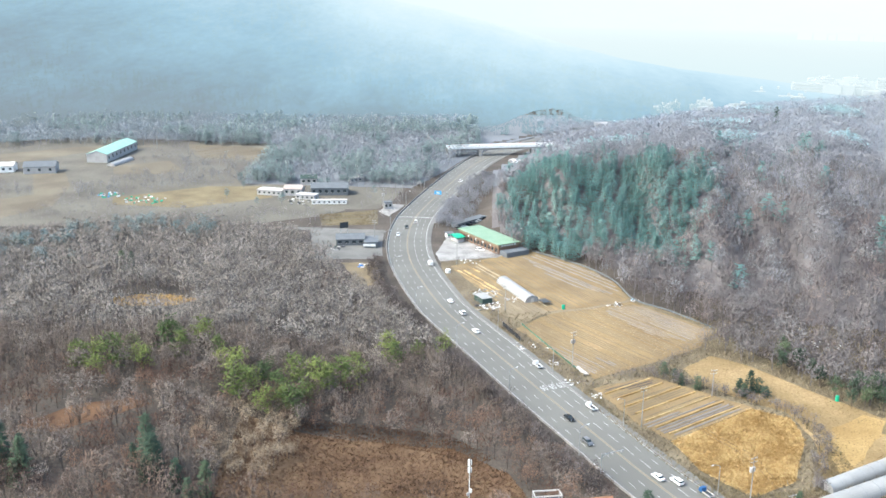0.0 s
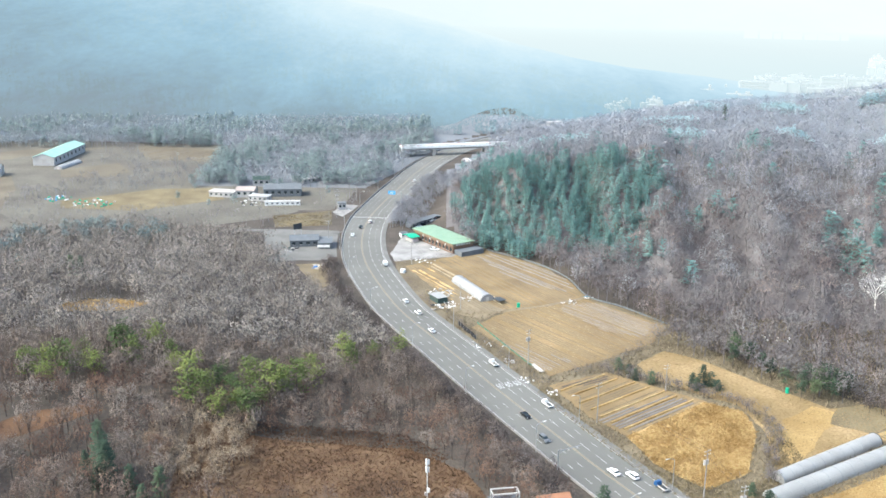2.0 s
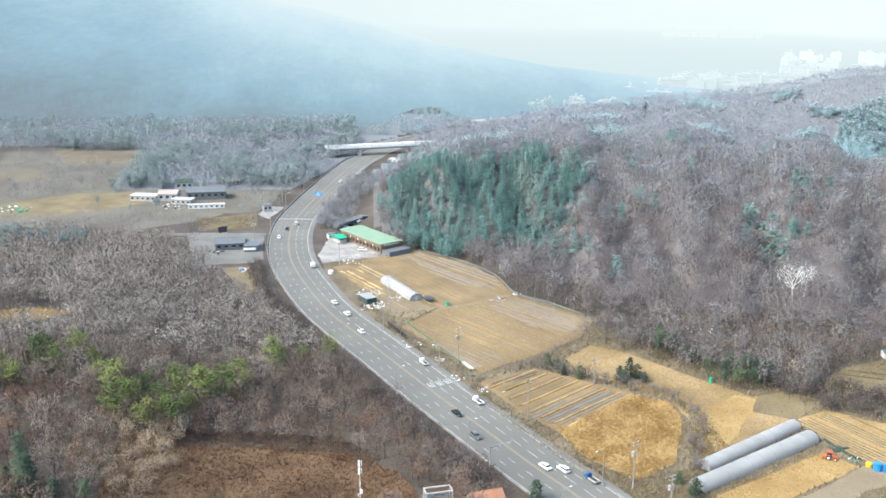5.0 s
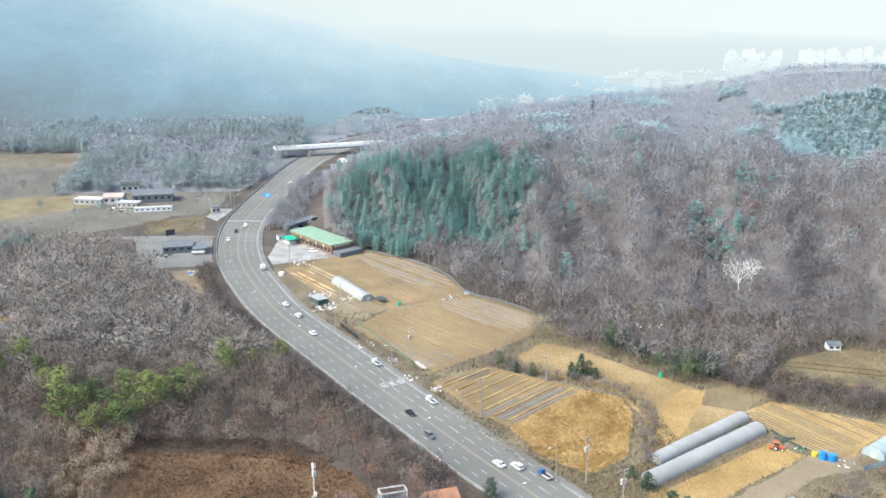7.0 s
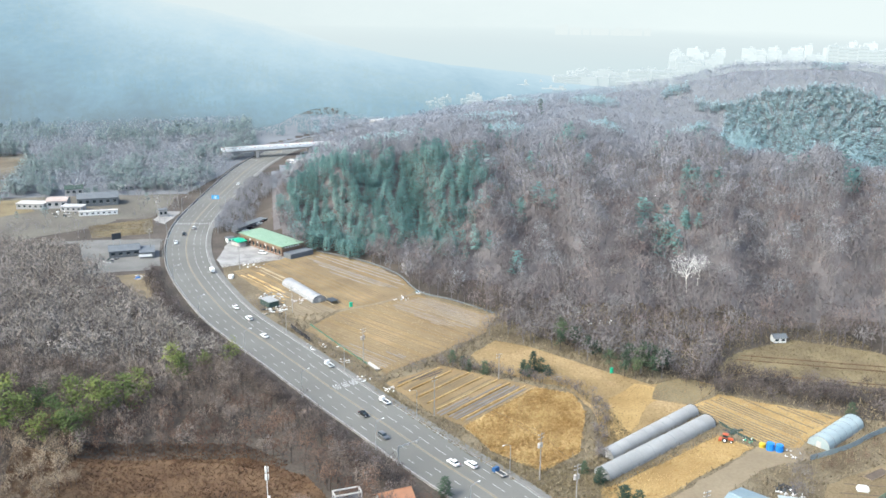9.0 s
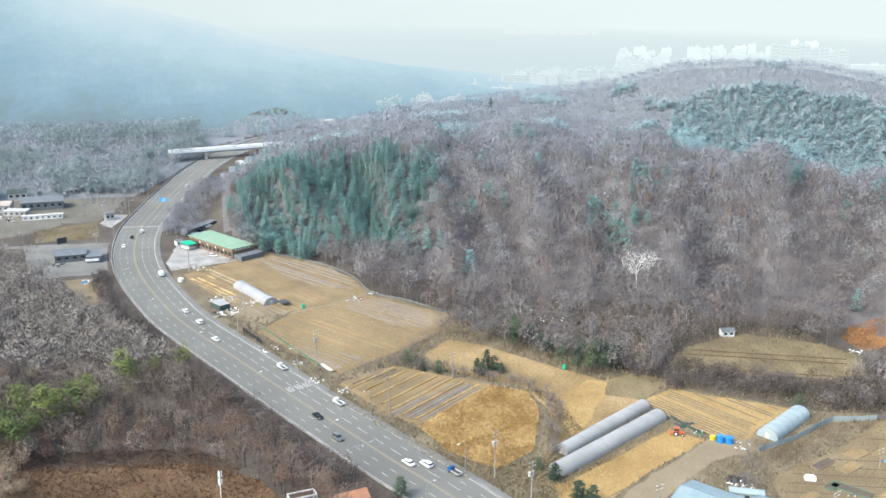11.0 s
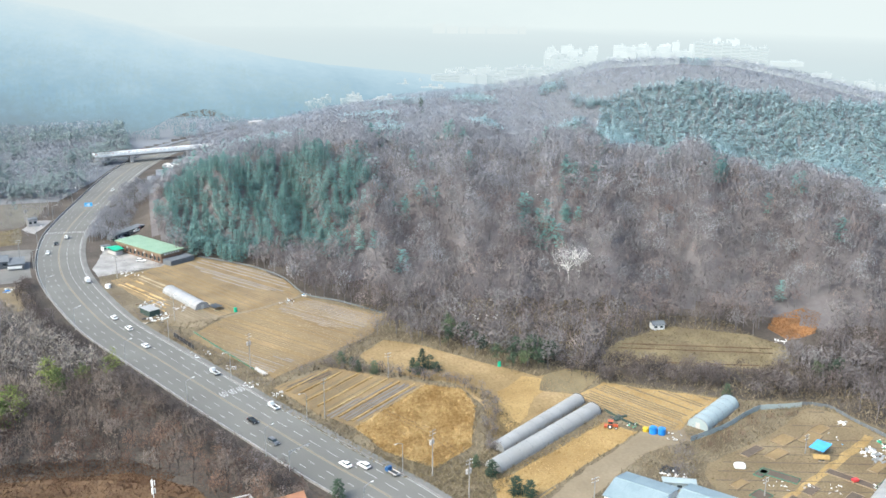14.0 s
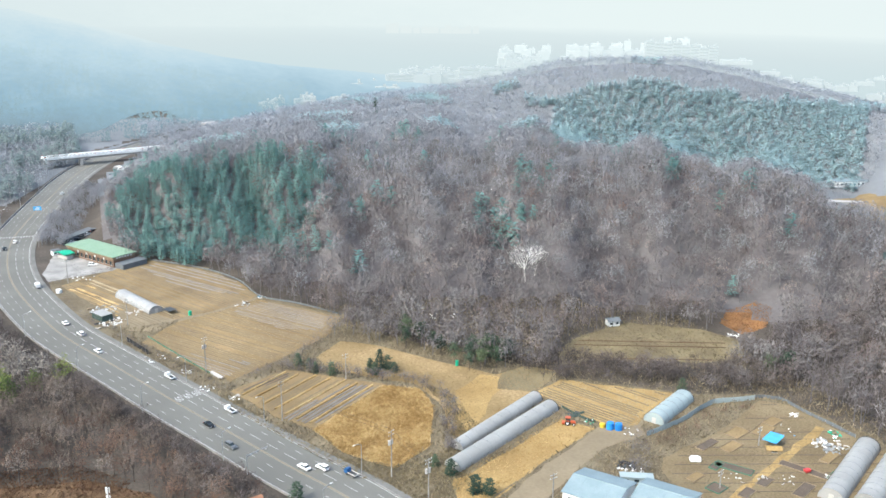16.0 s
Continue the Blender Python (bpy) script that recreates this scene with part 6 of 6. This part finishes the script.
rows_in(C, CX, 5.6, .8, .5, M["gold"], "grassy_banks", "field_3", .8, 1)
rows_in(F, math.atan2(-23, 10), 1.6, .7, .15, M["furrow"], "furrows", "field_6", .4, .8)
rows_in(G, math.atan2(22, 42), 2.4, .6, .07, M["furrow"], "mown_rows", "field_7", .8, .35)
rows_in(J, math.atan2(12, -30), 5.2, .35, .1, M["soil_c"], "bed_edges", "field_9", .8, .9)
rows_in(I, math.atan2(-14, 30), 4.5, .7, .2, M["scrub"], "weedy_ridges", "field_8", 2, .6)
rows_in(L6, .9, 4, 1.0, .2, M["furrow"], "furrows", "field_15", 2, .6)
rows_in(TAWNY, .1, 2.2, .9, .2, M["olive"], "furrows", "field_16", 2, .8)


def tufts(name, poly, n, h, material, label, seed, spread=.9):
    """Dry grass as many thin blades."""
    rs = np.random.RandomState(seed)
    p = np.array(poly)
    x, y = rs.uniform(p[:, 0].min(), p[:, 0].max(), n * 3), rs.uniform(p[:, 1].min(), p[:, 1].max(), n * 3)
    k = inside(poly, x, y)
    x, y = x[k][:n], y[k][:n]
    m = np.array([noise.noise((a * .35, b * .35, 2)) for a, b in zip(x, y)]) > -.6
    x, y = x[m], y[m]
    z = terrain(x, y)
    d = np.stack([rs.normal(0, spread, len(x)), rs.normal(0, spread, len(x)), np.ones(len(x))], 1) * (h * rs.uniform(.5, 1.2, len(x)))[:, None]
    t = sliver(rs, np.stack([x, y, z + .08], 1), d, rs.uniform(.12, .35, len(x)))
    me = tri_mesh(name, t)
    me.materials.append(material)
    return tagged(new(name, me), label, "grass", kind="stuff")


tufts("golden_grass", D, 26000, .75, M["gold"], "tall dry golden grass in the field", 1)
tufts("golden_grass", GOLDGAP, 2500, 1.0, M["gold"], "golden grass in the wood's gap", 2)
tufts("dry_weeds", [(72, 255), (88, 240), (104, 243), (118, 272), (117, 290), (123, 285), (122, 255), (106, 226), (92, 214), (84, 226)], 5000, .8, M["olive"], "dry weeds round the golden field", 3)
tufts("dry_weeds", [(52, 312), (60, 285), (72, 255), (80, 240), (77, 236), (67, 257), (56, 284), (48, 305)], 3000, .7, M["olive"], "dry weeds on the highway verge", 4)
tufts("dry_weeds", E, 3500, .35, M["sand"], "sparse dry grass on the sandy clearing", 5)
tufts("dry_weeds", I, 5000, .6, M["olive"], "matted dry grass on the hill-foot field", 6)
tufts("dry_weeds", K, 9000, .9, M["scrub"], "rust-brown dry weeds in the clearing", 7)
tufts("dry_weeds", TAWNY, 2500, .6, M["olive"], "tawny stubble beside the highway", 8)
tufts("dry_weeds", [(100, 226), (128, 240), (150, 250), (153, 247), (128, 236), (105, 224)], 1200, .5, M["straw"], "straw along the greenhouse's side", 9)

tufts("dry_weeds", ORANGE, 2200, .6, M["orange"], "orange fallen leaves on the mound", 62)
tufts("dry_weeds", J, 5000, .35, M["olive"], "short dry grass between the garden beds", 63)
tufts("dry_weeds", A, 3500, .3, M["furrow"], "crop stubble on the ploughed field", 64)
tufts("dry_weeds", B, 3500, .3, M["pale_straw"], "pale stubble on the dry field", 65)
tufts("dry_weeds", F, 2500, .4, M["pale_straw"], "straw stubble on the plot", 66)
tufts("dry_weeds", G, 2500, .35, M["gold"], "dry grass beside the greenhouses", 67)
# weeds over the open valley floor
rs = np.random.RandomState(91)
wx, wy = rs.uniform(20, 245, 90000), rs.uniform(165, 420, 90000)
ok = ~open_ground(wx, wy) & (road_offset(wx, wy) > 13) & (np.degrees(np.arctan2(wx, wy)) < 56) & (np.hypot(wx, wy) < 400)
wx, wy = wx[ok][:26000], wy[ok][:26000]
wd = np.stack([rs.normal(0, .6, len(wx)), rs.normal(0, .6, len(wx)), np.ones(len(wx))], 1) * rs.uniform(.5, 1.4, len(wx))[:, None]
me = tri_mesh("valley_weeds", sliver(rs, np.stack([wx, wy, terrain(wx, wy)], 1), wd, rs.uniform(.2, .5, len(wx))))
me.materials.append(M["weed"])
me.attributes.new("tint", "FLOAT", "POINT").data.foreach_set("value", np.repeat(rs.uniform(0, .9, len(wx)), 3).astype(np.float32))
tagged(new("valley_weeds", me), "dry brown weeds on the open valley floor", "weeds", kind="stuff")

# evergreens on the valley floor
models = [tree_model("dark_conifer", needle_tree(120 + i, 320, .4, .02, .5, .10), [M["bark"], M["dark_one"]], "small dark green conifer by the fields", "tree", "conifers on the valley floor") for i in range(3)]
CON = [(107.8, 310.4, 8), (103.7, 309, 5.5), (104.5, 306, 5), (85, 316, 4.5), (98.7, 235.7, 4)]
plant(models, CON, 71)
models = [tree_model("evergreen_bush", needle_tree(150 + i, 300, .5, .03, .3, .11), [M["bark"], M["dark_one"]], "round dark green evergreen bush by the fields", "bush", "bushes on the valley floor") for i in range(3)]
plant(models, [(101, 229, 5.2), (103.5, 217.5, 5.5), (106.5, 215, 5), (81, 325, 5), (90, 312, 5), (110.5, 309.5, 5.5), (112, 306, 4), (56, 232, 6), (199, 252, 5), (84, 321, 4)], 75)
models = [tree_model("pine_tree", red_pine(140 + i), [M["bark"], M["dark_one"]], "green pine at the hill's foot", "tree", "pines at the hill's foot") for i in range(3)]
plant(models, [(126, 331, 11), (130, 326, 10), (133, 321, 8), (136, 306, 8), (140, 301, 9), (145, 299, 11), (152, 301, 10), (138, 297, 7), (142, 296, 8), (148, 295, 9), (155, 299, 9), (240, 246, 11), (236, 250, 9), (128, 338, 10), (150, 306, 10), (144, 305, 10), (147, 301, 10), (124, 326, 9), (134, 315, 8)], 72)
# lone pine on the ridge
plant([tree_model("ridge_pine", needle_tree(160, 300, .3, .1, .45, .08), [M["bark"], M["dark_one"]], "lone dark pine standing on the wooded ridge", "tree", "")], [(262, 757, 14)], 76)
# pale tree on the slope
models = [tree_model("pale_tree", bare_tree(200 + i, 400, .40, .0075), [M["pale"], M["pale"]], "whitish bare tree standing out on the slope", "tree", "") for i in range(2)]
plant(models, [(197.2, 366.3, 19), (203.2, 368.3, 15)], 73)
# rust-leaved trees
models = [tree_model("rusty_tree", bare_tree(210 + i, 360, .3, .012), [M["bark"], M["twig_rust"]], "tree with rusty clinging leaves on the hill", "tree", "rusty trees") for i in range(2)]
for mo in models:
    for ch in mo.children:
        if ch.name.startswith("crown"):
            at = ch.data.attributes.new("tint", "FLOAT", "POINT")
            at.data.foreach_set("value", [.8] * len(ch.data.vertices))
plant(models, [(270, 400, 10), (310, 395, 10), (-52, 420, 9), (-48, 424, 8), (-165, 430, 9), (235, 430, 9), (150, 500, 9), (115, 480, 8)], 74)


# cell mast
t = thing("cell_mast", "slim white mobile phone mast with antennas", "mast", "", Matrix.Translation((7.7, 236.5, 0)))
part("pole", rod((0, 0, 0), (0, 0, 12.4), .12, .09), M["white"], t)
part("tip", rod((0, 0, 12.4), (0, 0, 13.8), .04, n=5), M["steel"], t)
for z in (11.0, 8.7):
    for k in range(3):
        a = k * 2.09
        p = part("antenna", round_edges(box((.45 * math.cos(a), .45 * math.sin(a), z), (.28, .5, 1.5), a), .05), M["white"], t)
        part("bracket", rod((0, 0, z + .7), (.45 * math.cos(a), .45 * math.sin(a), z + .7), .04, n=5), M["steel"], p)
part("cabinet", round_edges(box((.35, -.3, 2.6), (.7, .5, 1.2)), .04), M["white"], t)
part("cabinet", round_edges(box((-.45, -.2, 1.6), (.6, .5, .9)), .04), M["plaster"], t)

# tractor
t = thing("tractor", "orange-red farm tractor parked on dry grass", "tractor", "", Matrix.Translation((149.6, 244.4, .07)) @ Matrix.Rotation(-.6, 4, "Z"))
part("hood", round_edges(extrude([(.2, .7), (.2, 1.5), (1.7, 1.4), (1.9, .9), (1.8, .6)], -.4, .4), .06), M["orange_paint"], t)
part("cab_frame", round_edges(box((-.6, 0, .8), (1.4, 1.3, 1.6), 0, .9), .08), M["glass"], t)
part("cab_roof", round_edges(box((-.6, 0, 2.4), (1.7, 1.6, .16)), .05), M["orange_paint"], t)
part("rotary_tiller", round_edges(box((-2.1, 0, .3), (.9, 1.9, .6)), .1), M["orange_paint"], t)
for side in (-1, 1):
    w = part("wheel", rod((-.7, side * .65, .75), (-.7, side * 1.05, .75), .75, n=16), M["rubber"], t)
    part("rim", rod((-.7, side * 1.04, .75), (-.7, side * 1.07, .75), .42, n=10), M["white"], w)
    w = part("wheel", rod((1.3, side * .55, .45), (1.3, side * .85, .45), .45, n=12), M["rubber"], t)
    part("rim", rod((1.3, side * .84, .45), (1.3, side * .87, .45), .25, n=10), M["white"], w)
    part("mudguard", round_edges(box((-.7, side * .85, 1.5), (1.3, .45, .1)), .04), M["orange_paint"], t)


def tank(label, x, y, r, h, material, z=0.0):
    t = thing("water_tank", label, "tank", "", Matrix.Translation((x, y, z)))
    part("shell", rod((0, 0, 0), (0, 0, h), r, r * .97, 18), material, t)
    for k in range(3):
        part("hoop", rod((0, 0, h * (.2 + .3 * k)), (0, 0, h * (.2 + .3 * k) + .08), r * 1.02, n=18), material, t)
    part("lid", rod((0, 0, h), (0, 0, h + .18), r * .6, r * .45, 14), material, t)


tank("large blue plastic water tank on the dry plot", 160, 236.8, 1.25, 2.2, M["blue"], .1)
tank("large blue plastic water tank on the dry plot", 162.2, 235.3, 1.2, 2.1, M["blue"], .1)
tank("yellow plastic drum beside the blue tanks", 158.6, 239, 1.0, 1.1, M["yellow_p"], .1)
tank("green plastic water tank among the pines", 135.6, 303, .65, 1.9, M["green"])
tank("turquoise toilet-sized tank at the field's corner", 52.6, 395.5, .75, 1.9, M["green"])
tank("white round tank on the highway verge", 2.5, 448, 1.3, 1.6, M["white"])

# allotment things
t = thing("pavilion", "blue tarpaulin pavilion in the allotment", "pavilion", "", Matrix.Translation((200.9, 208.2, 0)) @ Matrix.Rotation(.45, 4, "Z"))
part("canopy", round_edges(extrude([(-3.2, 2.4), (3.2, 2.7), (3.2, 2.82), (-3.2, 2.52)], -2.3, 2.3), .03), M["skyblue"], t)
for xx in (-2.9, 2.9):
    for yy in (-2, 2):
        part("post", rod((xx, yy, .06), (xx, yy, 2.5), .07, n=6), M["wood"], t)
part("bench", box((0, 0, .06), (3.5, 1.2, .5)), M["wood"], t)
gable_house("tool_shed", "straw-coloured low tool shed", 198.2, 204.8, 4.5, 2.6, 1.0, .6, -.5, M["wood"], M["straw"], 1, "shed", .2)
t = thing("film_cover", "white film cover over a small bed", "cover", "", Matrix.Translation((172.2, 209, .06)) @ Matrix.Rotation(-.5, 4, "Z"))
part("film", round_edges(box((0, 0, 0), (3.6, 2.4, 1.5), 0, .82), .35, 3), M["white"], t)
t = thing("barrow", "red plastic cart by the dark bed", "cart", "", Matrix.Translation((198, 190.4, .06)))
part("tray", round_edges(box((0, 0, .5), (1.8, 1.3, .8), 0, 1.1), .1), M["red"], t)
part("wheel", rod((-.2, -.5, .3), (-.2, .5, .3), .3, n=10), M["rubber"], t)
utility_pole(196.5, 209.5, 6.5, .3)
utility_pole(168.5, 193, 6.0, .3)


def garden_bed(x, y, w, d, rot, soil, board):
    t = thing("garden_bed", "framed vegetable bed with bare soil", "garden bed", "garden beds of the allotment", Matrix.Translation((x, y, .06)) @ Matrix.Rotation(rot, 4, "Z"))
    part("soil", round_edges(box((0, 0, 0), (w - .2, d - .2, .22)), .06), soil, t)
    for side in (-1, 1):
        part("board", box((0, side * d / 2, 0), (w, .12, .32)), board, t)
        part("board", box((side * w / 2, 0, 0), (.12, d, .32)), board, t)


GA = math.atan2(24, 56)
rs = random.Random(8)
for x, y, w, d, s, b_ in ((198.6, 191.8, 15, 3.2, "soil_c", "wood"), (180, 200.8, 11, 3.6, "soil_c", "net_green"), (167.8, 193.5, 5, 4.5, "soil_c", "net_green"), (174, 188, 6, 3, "soil_c", "wood"),
                          (188, 212, 8, 4, "soil_a", "wood"), (182, 216, 9, 3, "soil_c", "wood"), (205, 217, 9, 5, "soil_a", "wood"), (212, 221, 7, 4, "soil_a", "wood"), (190, 183, 9, 3.5, "soil_c", "wood"),
                          (205, 186, 7, 3, "soil_c", "net_green"), (211, 195, 8, 3, "soil_b", "wood"), (183, 191, 6, 3, "soil_c", "wood"), (196, 219, 8, 5, "soil_a", "wood"), (176, 204, 5, 2.5, "soil_c", "net_green"), (166, 201, 6, 3, "soil_a", "wood")):
    garden_bed(x, y, w, d, GA - (math.pi / 2 if w > 10 else 0) + rs.uniform(-.08, .08) + (0.1 if w > 10 else 0), M[s], M[b_])
field("garden_path", [(167, 188), (195, 200), (223.5, 213), (224.5, 210.5), (196, 197.5), (168, 185.5)], M["straw"], "trodden straw-coloured garden path", .12, "path")


def heap(name, label, x, y, n, r, mats, seed, size=.7, category="scrap"):
    """A pile of boards, bags and boxes."""
    rnd = random.Random(seed)
    z = float(terrain(x, y)[0]) + .06
    t = thing(name, label, category, "", Matrix.Translation((x, y, z)))
    for k in range(n):
        a, q = rnd.uniform(0, 6.28), r * rnd.random() ** .6
        s = (size * rnd.uniform(.4, 2.2), size * rnd.uniform(.3, .9), size * rnd.uniform(.15, .7))
        part("piece", round_edges(box((q * math.cos(a), q * math.sin(a), 0), s, rnd.uniform(0, 3.1), rnd.uniform(.7, 1)), .04, 1), rnd.choice(mats), t)


W, P_, D_, S_ = M["white"], M["plaster"], M["dark"], M["steel"]
heap("scrap_heap", "heap of white scrap and film by the yard", 150, 210, 40, 4.5, [W, P_, W, M["wood"]], 1)
heap("pipe_heap", "stack of black pipes beside the scrap", 151.5, 215, 22, 3.2, [M["rubber"], D_], 2, 1.1)
heap("pipe_heap", "scattered white pipes in the allotment", 217, 201, 46, 5.5, [W, P_, S_], 3, .9)
heap("scrap_heap", "white bags beside the garden path", 222, 222, 14, 2.2, [W, P_], 4)
heap("scrap_heap", "green and white crates by the allotment", 224, 206, 22, 3.0, [M["net"], W, M["green"]], 5)
heap("scrap_heap", "white buckets beside a garden bed", 202, 184, 18, 3.0, [W, P_], 6, .6)
heap("scrap_heap", "white bags beside the garden path", 184, 193, 14, 2.0, [W, P_, D_], 7, .6)
heap("scrap_heap", "pale bags scattered in the allotment", 190, 188, 12, 4.0, [W, P_], 8, .5)
heap("scrap_heap", "pale bags scattered in the allotment", 176, 197, 10, 4.0, [W, P_], 9, .5)
heap("scrap_heap", "white film scraps near the pavilion", 210, 214, 9, 5.0, [W, P_, M["skyblue"]], 10, .5)
heap("tarpaulin_heap", "dark green tarpaulins along the plot", 155, 250, 20, 2.6, [M["net"], D_], 11, 1.0)
heap("tarpaulin_heap", "green and white farm clutter on the plot", 156.8, 244, 18, 2.2, [M["green"], W, M["net"]], 12, .6)
heap("scrap_heap", "white film scraps at the plot's edge", 165, 233, 10, 3, [W, P_], 13, .6)
heap("scrap_heap", "mixed junk beside the small greenhouse", 19, 416, 46, 6.0, [P_, W, M["wood"], S_, M["concrete"]], 14, .9)
heap("scrap_heap", "mixed junk along the highway verge", 19, 396, 40, 5.0, [P_, D_, M["net"], M["wood"], W], 15, .9)
heap("scrap_heap", "junk and bags on the field's corner", 24, 400, 26, 4.0, [W, P_, M["wood"]], 16, .8)
heap("scrap_heap", "pale boards lying beside the greenhouse", 32, 408, 18, 4.0, [P_, M["wood"]], 17, 1.2)
heap("stone_heap", "pale rubble on the highway verge", 46, 317, 20, 3.0, [P_, M["concrete"], W], 18, .7)
heap("scrap_heap", "white bags at the plot's corner", 54, 306, 16, 2.5, [W, P_], 19, .7)
heap("scrap_heap", "pale rubble along the verge", 41, 334, 18, 3.0, [P_, M["concrete"], W], 20, .7)
heap("scrap_heap", "bags on the grassy verge", 33, 352, 22, 4.5, [P_, W, M["wood"]], 21, .7)
heap("scrap_heap", "film scraps between the fields", 76, 402, 14, 4, [W, P_, S_], 22, .7)
heap("scrap_heap", "film scraps at the field's end", 86, 408, 10, 2, [W, P_, M["skyblue"]], 23, .7)
heap("scrap_heap", "white scraps beside the orange mound", 252, 289, 14, 3, [W, P_], 24, .7)
heap("scrap_heap", "white boxes before the forecourt hedge", 14, 466, 10, 7, [W, P_], 25, .8)
heap("scrap_heap", "clutter of the roadside farm", -57, 490, 24, 5, [D_, P_, M["net"], S_], 26, 1.0)
heap("scrap_heap", "white and blue clutter on the plot", -40, 458, 10, 3.5, [W, M["blue"], P_], 27, 1.0)
heap("scrap_heap", "green and white clutter on the far farm", -190, 600, 30, 14, [W, M["green"], P_, M["green"]], 28, 1.4)
heap("scrap_heap", "blue and green clutter on the far farm", -218, 612, 26, 9, [W, M["green"], M["skyblue"], P_], 29, 1.4)
heap("scrap_heap", "white clutter beside the village houses", -92, 598, 22, 10, [W, P_, D_], 30, 1.2)
heap("scrap_heap", "grey rubble beside the overpass", 60, 730, 40, 11, [P_, W, M["concrete"]], 31, 1.8)
heap("gravestones", "pale stones on the hillside among trees", 232, 470, 14, 9, [W, P_], 32, 1.0)
heap("scrap_heap", "white scraps at the hill's edge", 150, 352, 12, 6, [W, P_], 33, .9)
t = thing("concrete_slab", "pale concrete slab at the field's corner", "slab", "", Matrix.Translation((51.3, 327.5, 0)) @ Matrix.Rotation(math.atan2(-9.7, 3.5), 4, "Z"))
part("slab", round_edges(box((0, 0, 0), (8, 1.6, .4)), .06), M["plaster"], t)
t = thing("net_shed", "green net shed among the junk", "shed", "", Matrix.Translation((18, 405, 0)) @ Matrix.Rotation(-1.1, 4, "Z"))
part("net_wall", round_edges(box((0, 0, 0), (8, 5, 2.6), 0, .96), .1), M["net"], t)
part("roof", box((0, 0, 2.6), (8.2, 5.2, .12)), M["film"], t)
field("track_2", [(40, 391), (62, 397), (80, 406), (84, 408), (83, 405), (66, 396), (42, 388)], M["dirt"], "pale track between the two fields", .12, "track")
field("yard_2", [(14, 412), (26, 424), (40, 402), (46, 392), (36, 380), (24, 388)], M["dirt"], "dusty yard round the small greenhouse", .13, "yard")
field("track_3", [(118, 262), (126, 282), (140, 292), (150, 284), (136, 274), (128, 262), (116, 250)], M["straw"], "bright worn sand on the clearing", .09, "track")
field("field_19", [(148, 291), (159, 292.5), (167.5, 284), (151, 271), (140, 279)], M["olive"], "greyish tilled plot beside the clearing", .1)
field("side_road", [(-90, 534), (-60, 531), (-31, 527), (-31, 521), (-60, 525), (-92, 528)], M["gravel"], "pale concrete lane to the farm", .09, "lane")
field("side_road_2", [(-66, 472), (-31, 482), (-30, 476), (-66, 466)], M["gravel"], "pale concrete lane below the farm", .09, "lane")
field("lay_by", [(-33, 560), (-28, 575), (-24, 590), (-34, 592), (-40, 572)], M["concrete"], "pale concrete lay-by at the bend", .09, "lay-by")
tufts("leaf_bank", [(2, 276), (16, 260), (10, 256), (-4, 264), (-22, 270), (-48, 272), (-49, 281), (-22, 281)], 5000, .45, M["leafy"], "rust-orange fallen leaves at the wood's edge", 61)

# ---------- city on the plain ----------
# walls, roofs and window bands glow: the haze's whiteness is painted in
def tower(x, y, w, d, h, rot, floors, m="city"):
    t = thing("apartment_building", "far apartment block whitened by painted haze glow", "building", "buildings of the far town", Matrix.Translation((x, y, 0)) @ Matrix.Rotation(rot, 4, "Z"))
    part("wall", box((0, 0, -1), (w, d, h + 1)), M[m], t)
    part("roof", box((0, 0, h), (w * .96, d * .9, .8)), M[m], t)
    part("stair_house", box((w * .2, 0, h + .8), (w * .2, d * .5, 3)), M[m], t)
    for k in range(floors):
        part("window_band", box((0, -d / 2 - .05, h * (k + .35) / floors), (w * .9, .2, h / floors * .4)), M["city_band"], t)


rs = random.Random(21)


def town(n, b0, b1, r0, r1, w, h, floors=0):
    """A district: n buildings between two bearings and two ranges."""
    for k in range(n):
        b, r = rs.uniform(b0, b1), rs.uniform(r0, r1)
        tower(r * math.sin(radians(b)), r * math.cos(radians(b)), rs.uniform(*w), rs.uniform(7, 13), rs.uniform(*h), -radians(b) + rs.uniform(-.25, .25), floors)


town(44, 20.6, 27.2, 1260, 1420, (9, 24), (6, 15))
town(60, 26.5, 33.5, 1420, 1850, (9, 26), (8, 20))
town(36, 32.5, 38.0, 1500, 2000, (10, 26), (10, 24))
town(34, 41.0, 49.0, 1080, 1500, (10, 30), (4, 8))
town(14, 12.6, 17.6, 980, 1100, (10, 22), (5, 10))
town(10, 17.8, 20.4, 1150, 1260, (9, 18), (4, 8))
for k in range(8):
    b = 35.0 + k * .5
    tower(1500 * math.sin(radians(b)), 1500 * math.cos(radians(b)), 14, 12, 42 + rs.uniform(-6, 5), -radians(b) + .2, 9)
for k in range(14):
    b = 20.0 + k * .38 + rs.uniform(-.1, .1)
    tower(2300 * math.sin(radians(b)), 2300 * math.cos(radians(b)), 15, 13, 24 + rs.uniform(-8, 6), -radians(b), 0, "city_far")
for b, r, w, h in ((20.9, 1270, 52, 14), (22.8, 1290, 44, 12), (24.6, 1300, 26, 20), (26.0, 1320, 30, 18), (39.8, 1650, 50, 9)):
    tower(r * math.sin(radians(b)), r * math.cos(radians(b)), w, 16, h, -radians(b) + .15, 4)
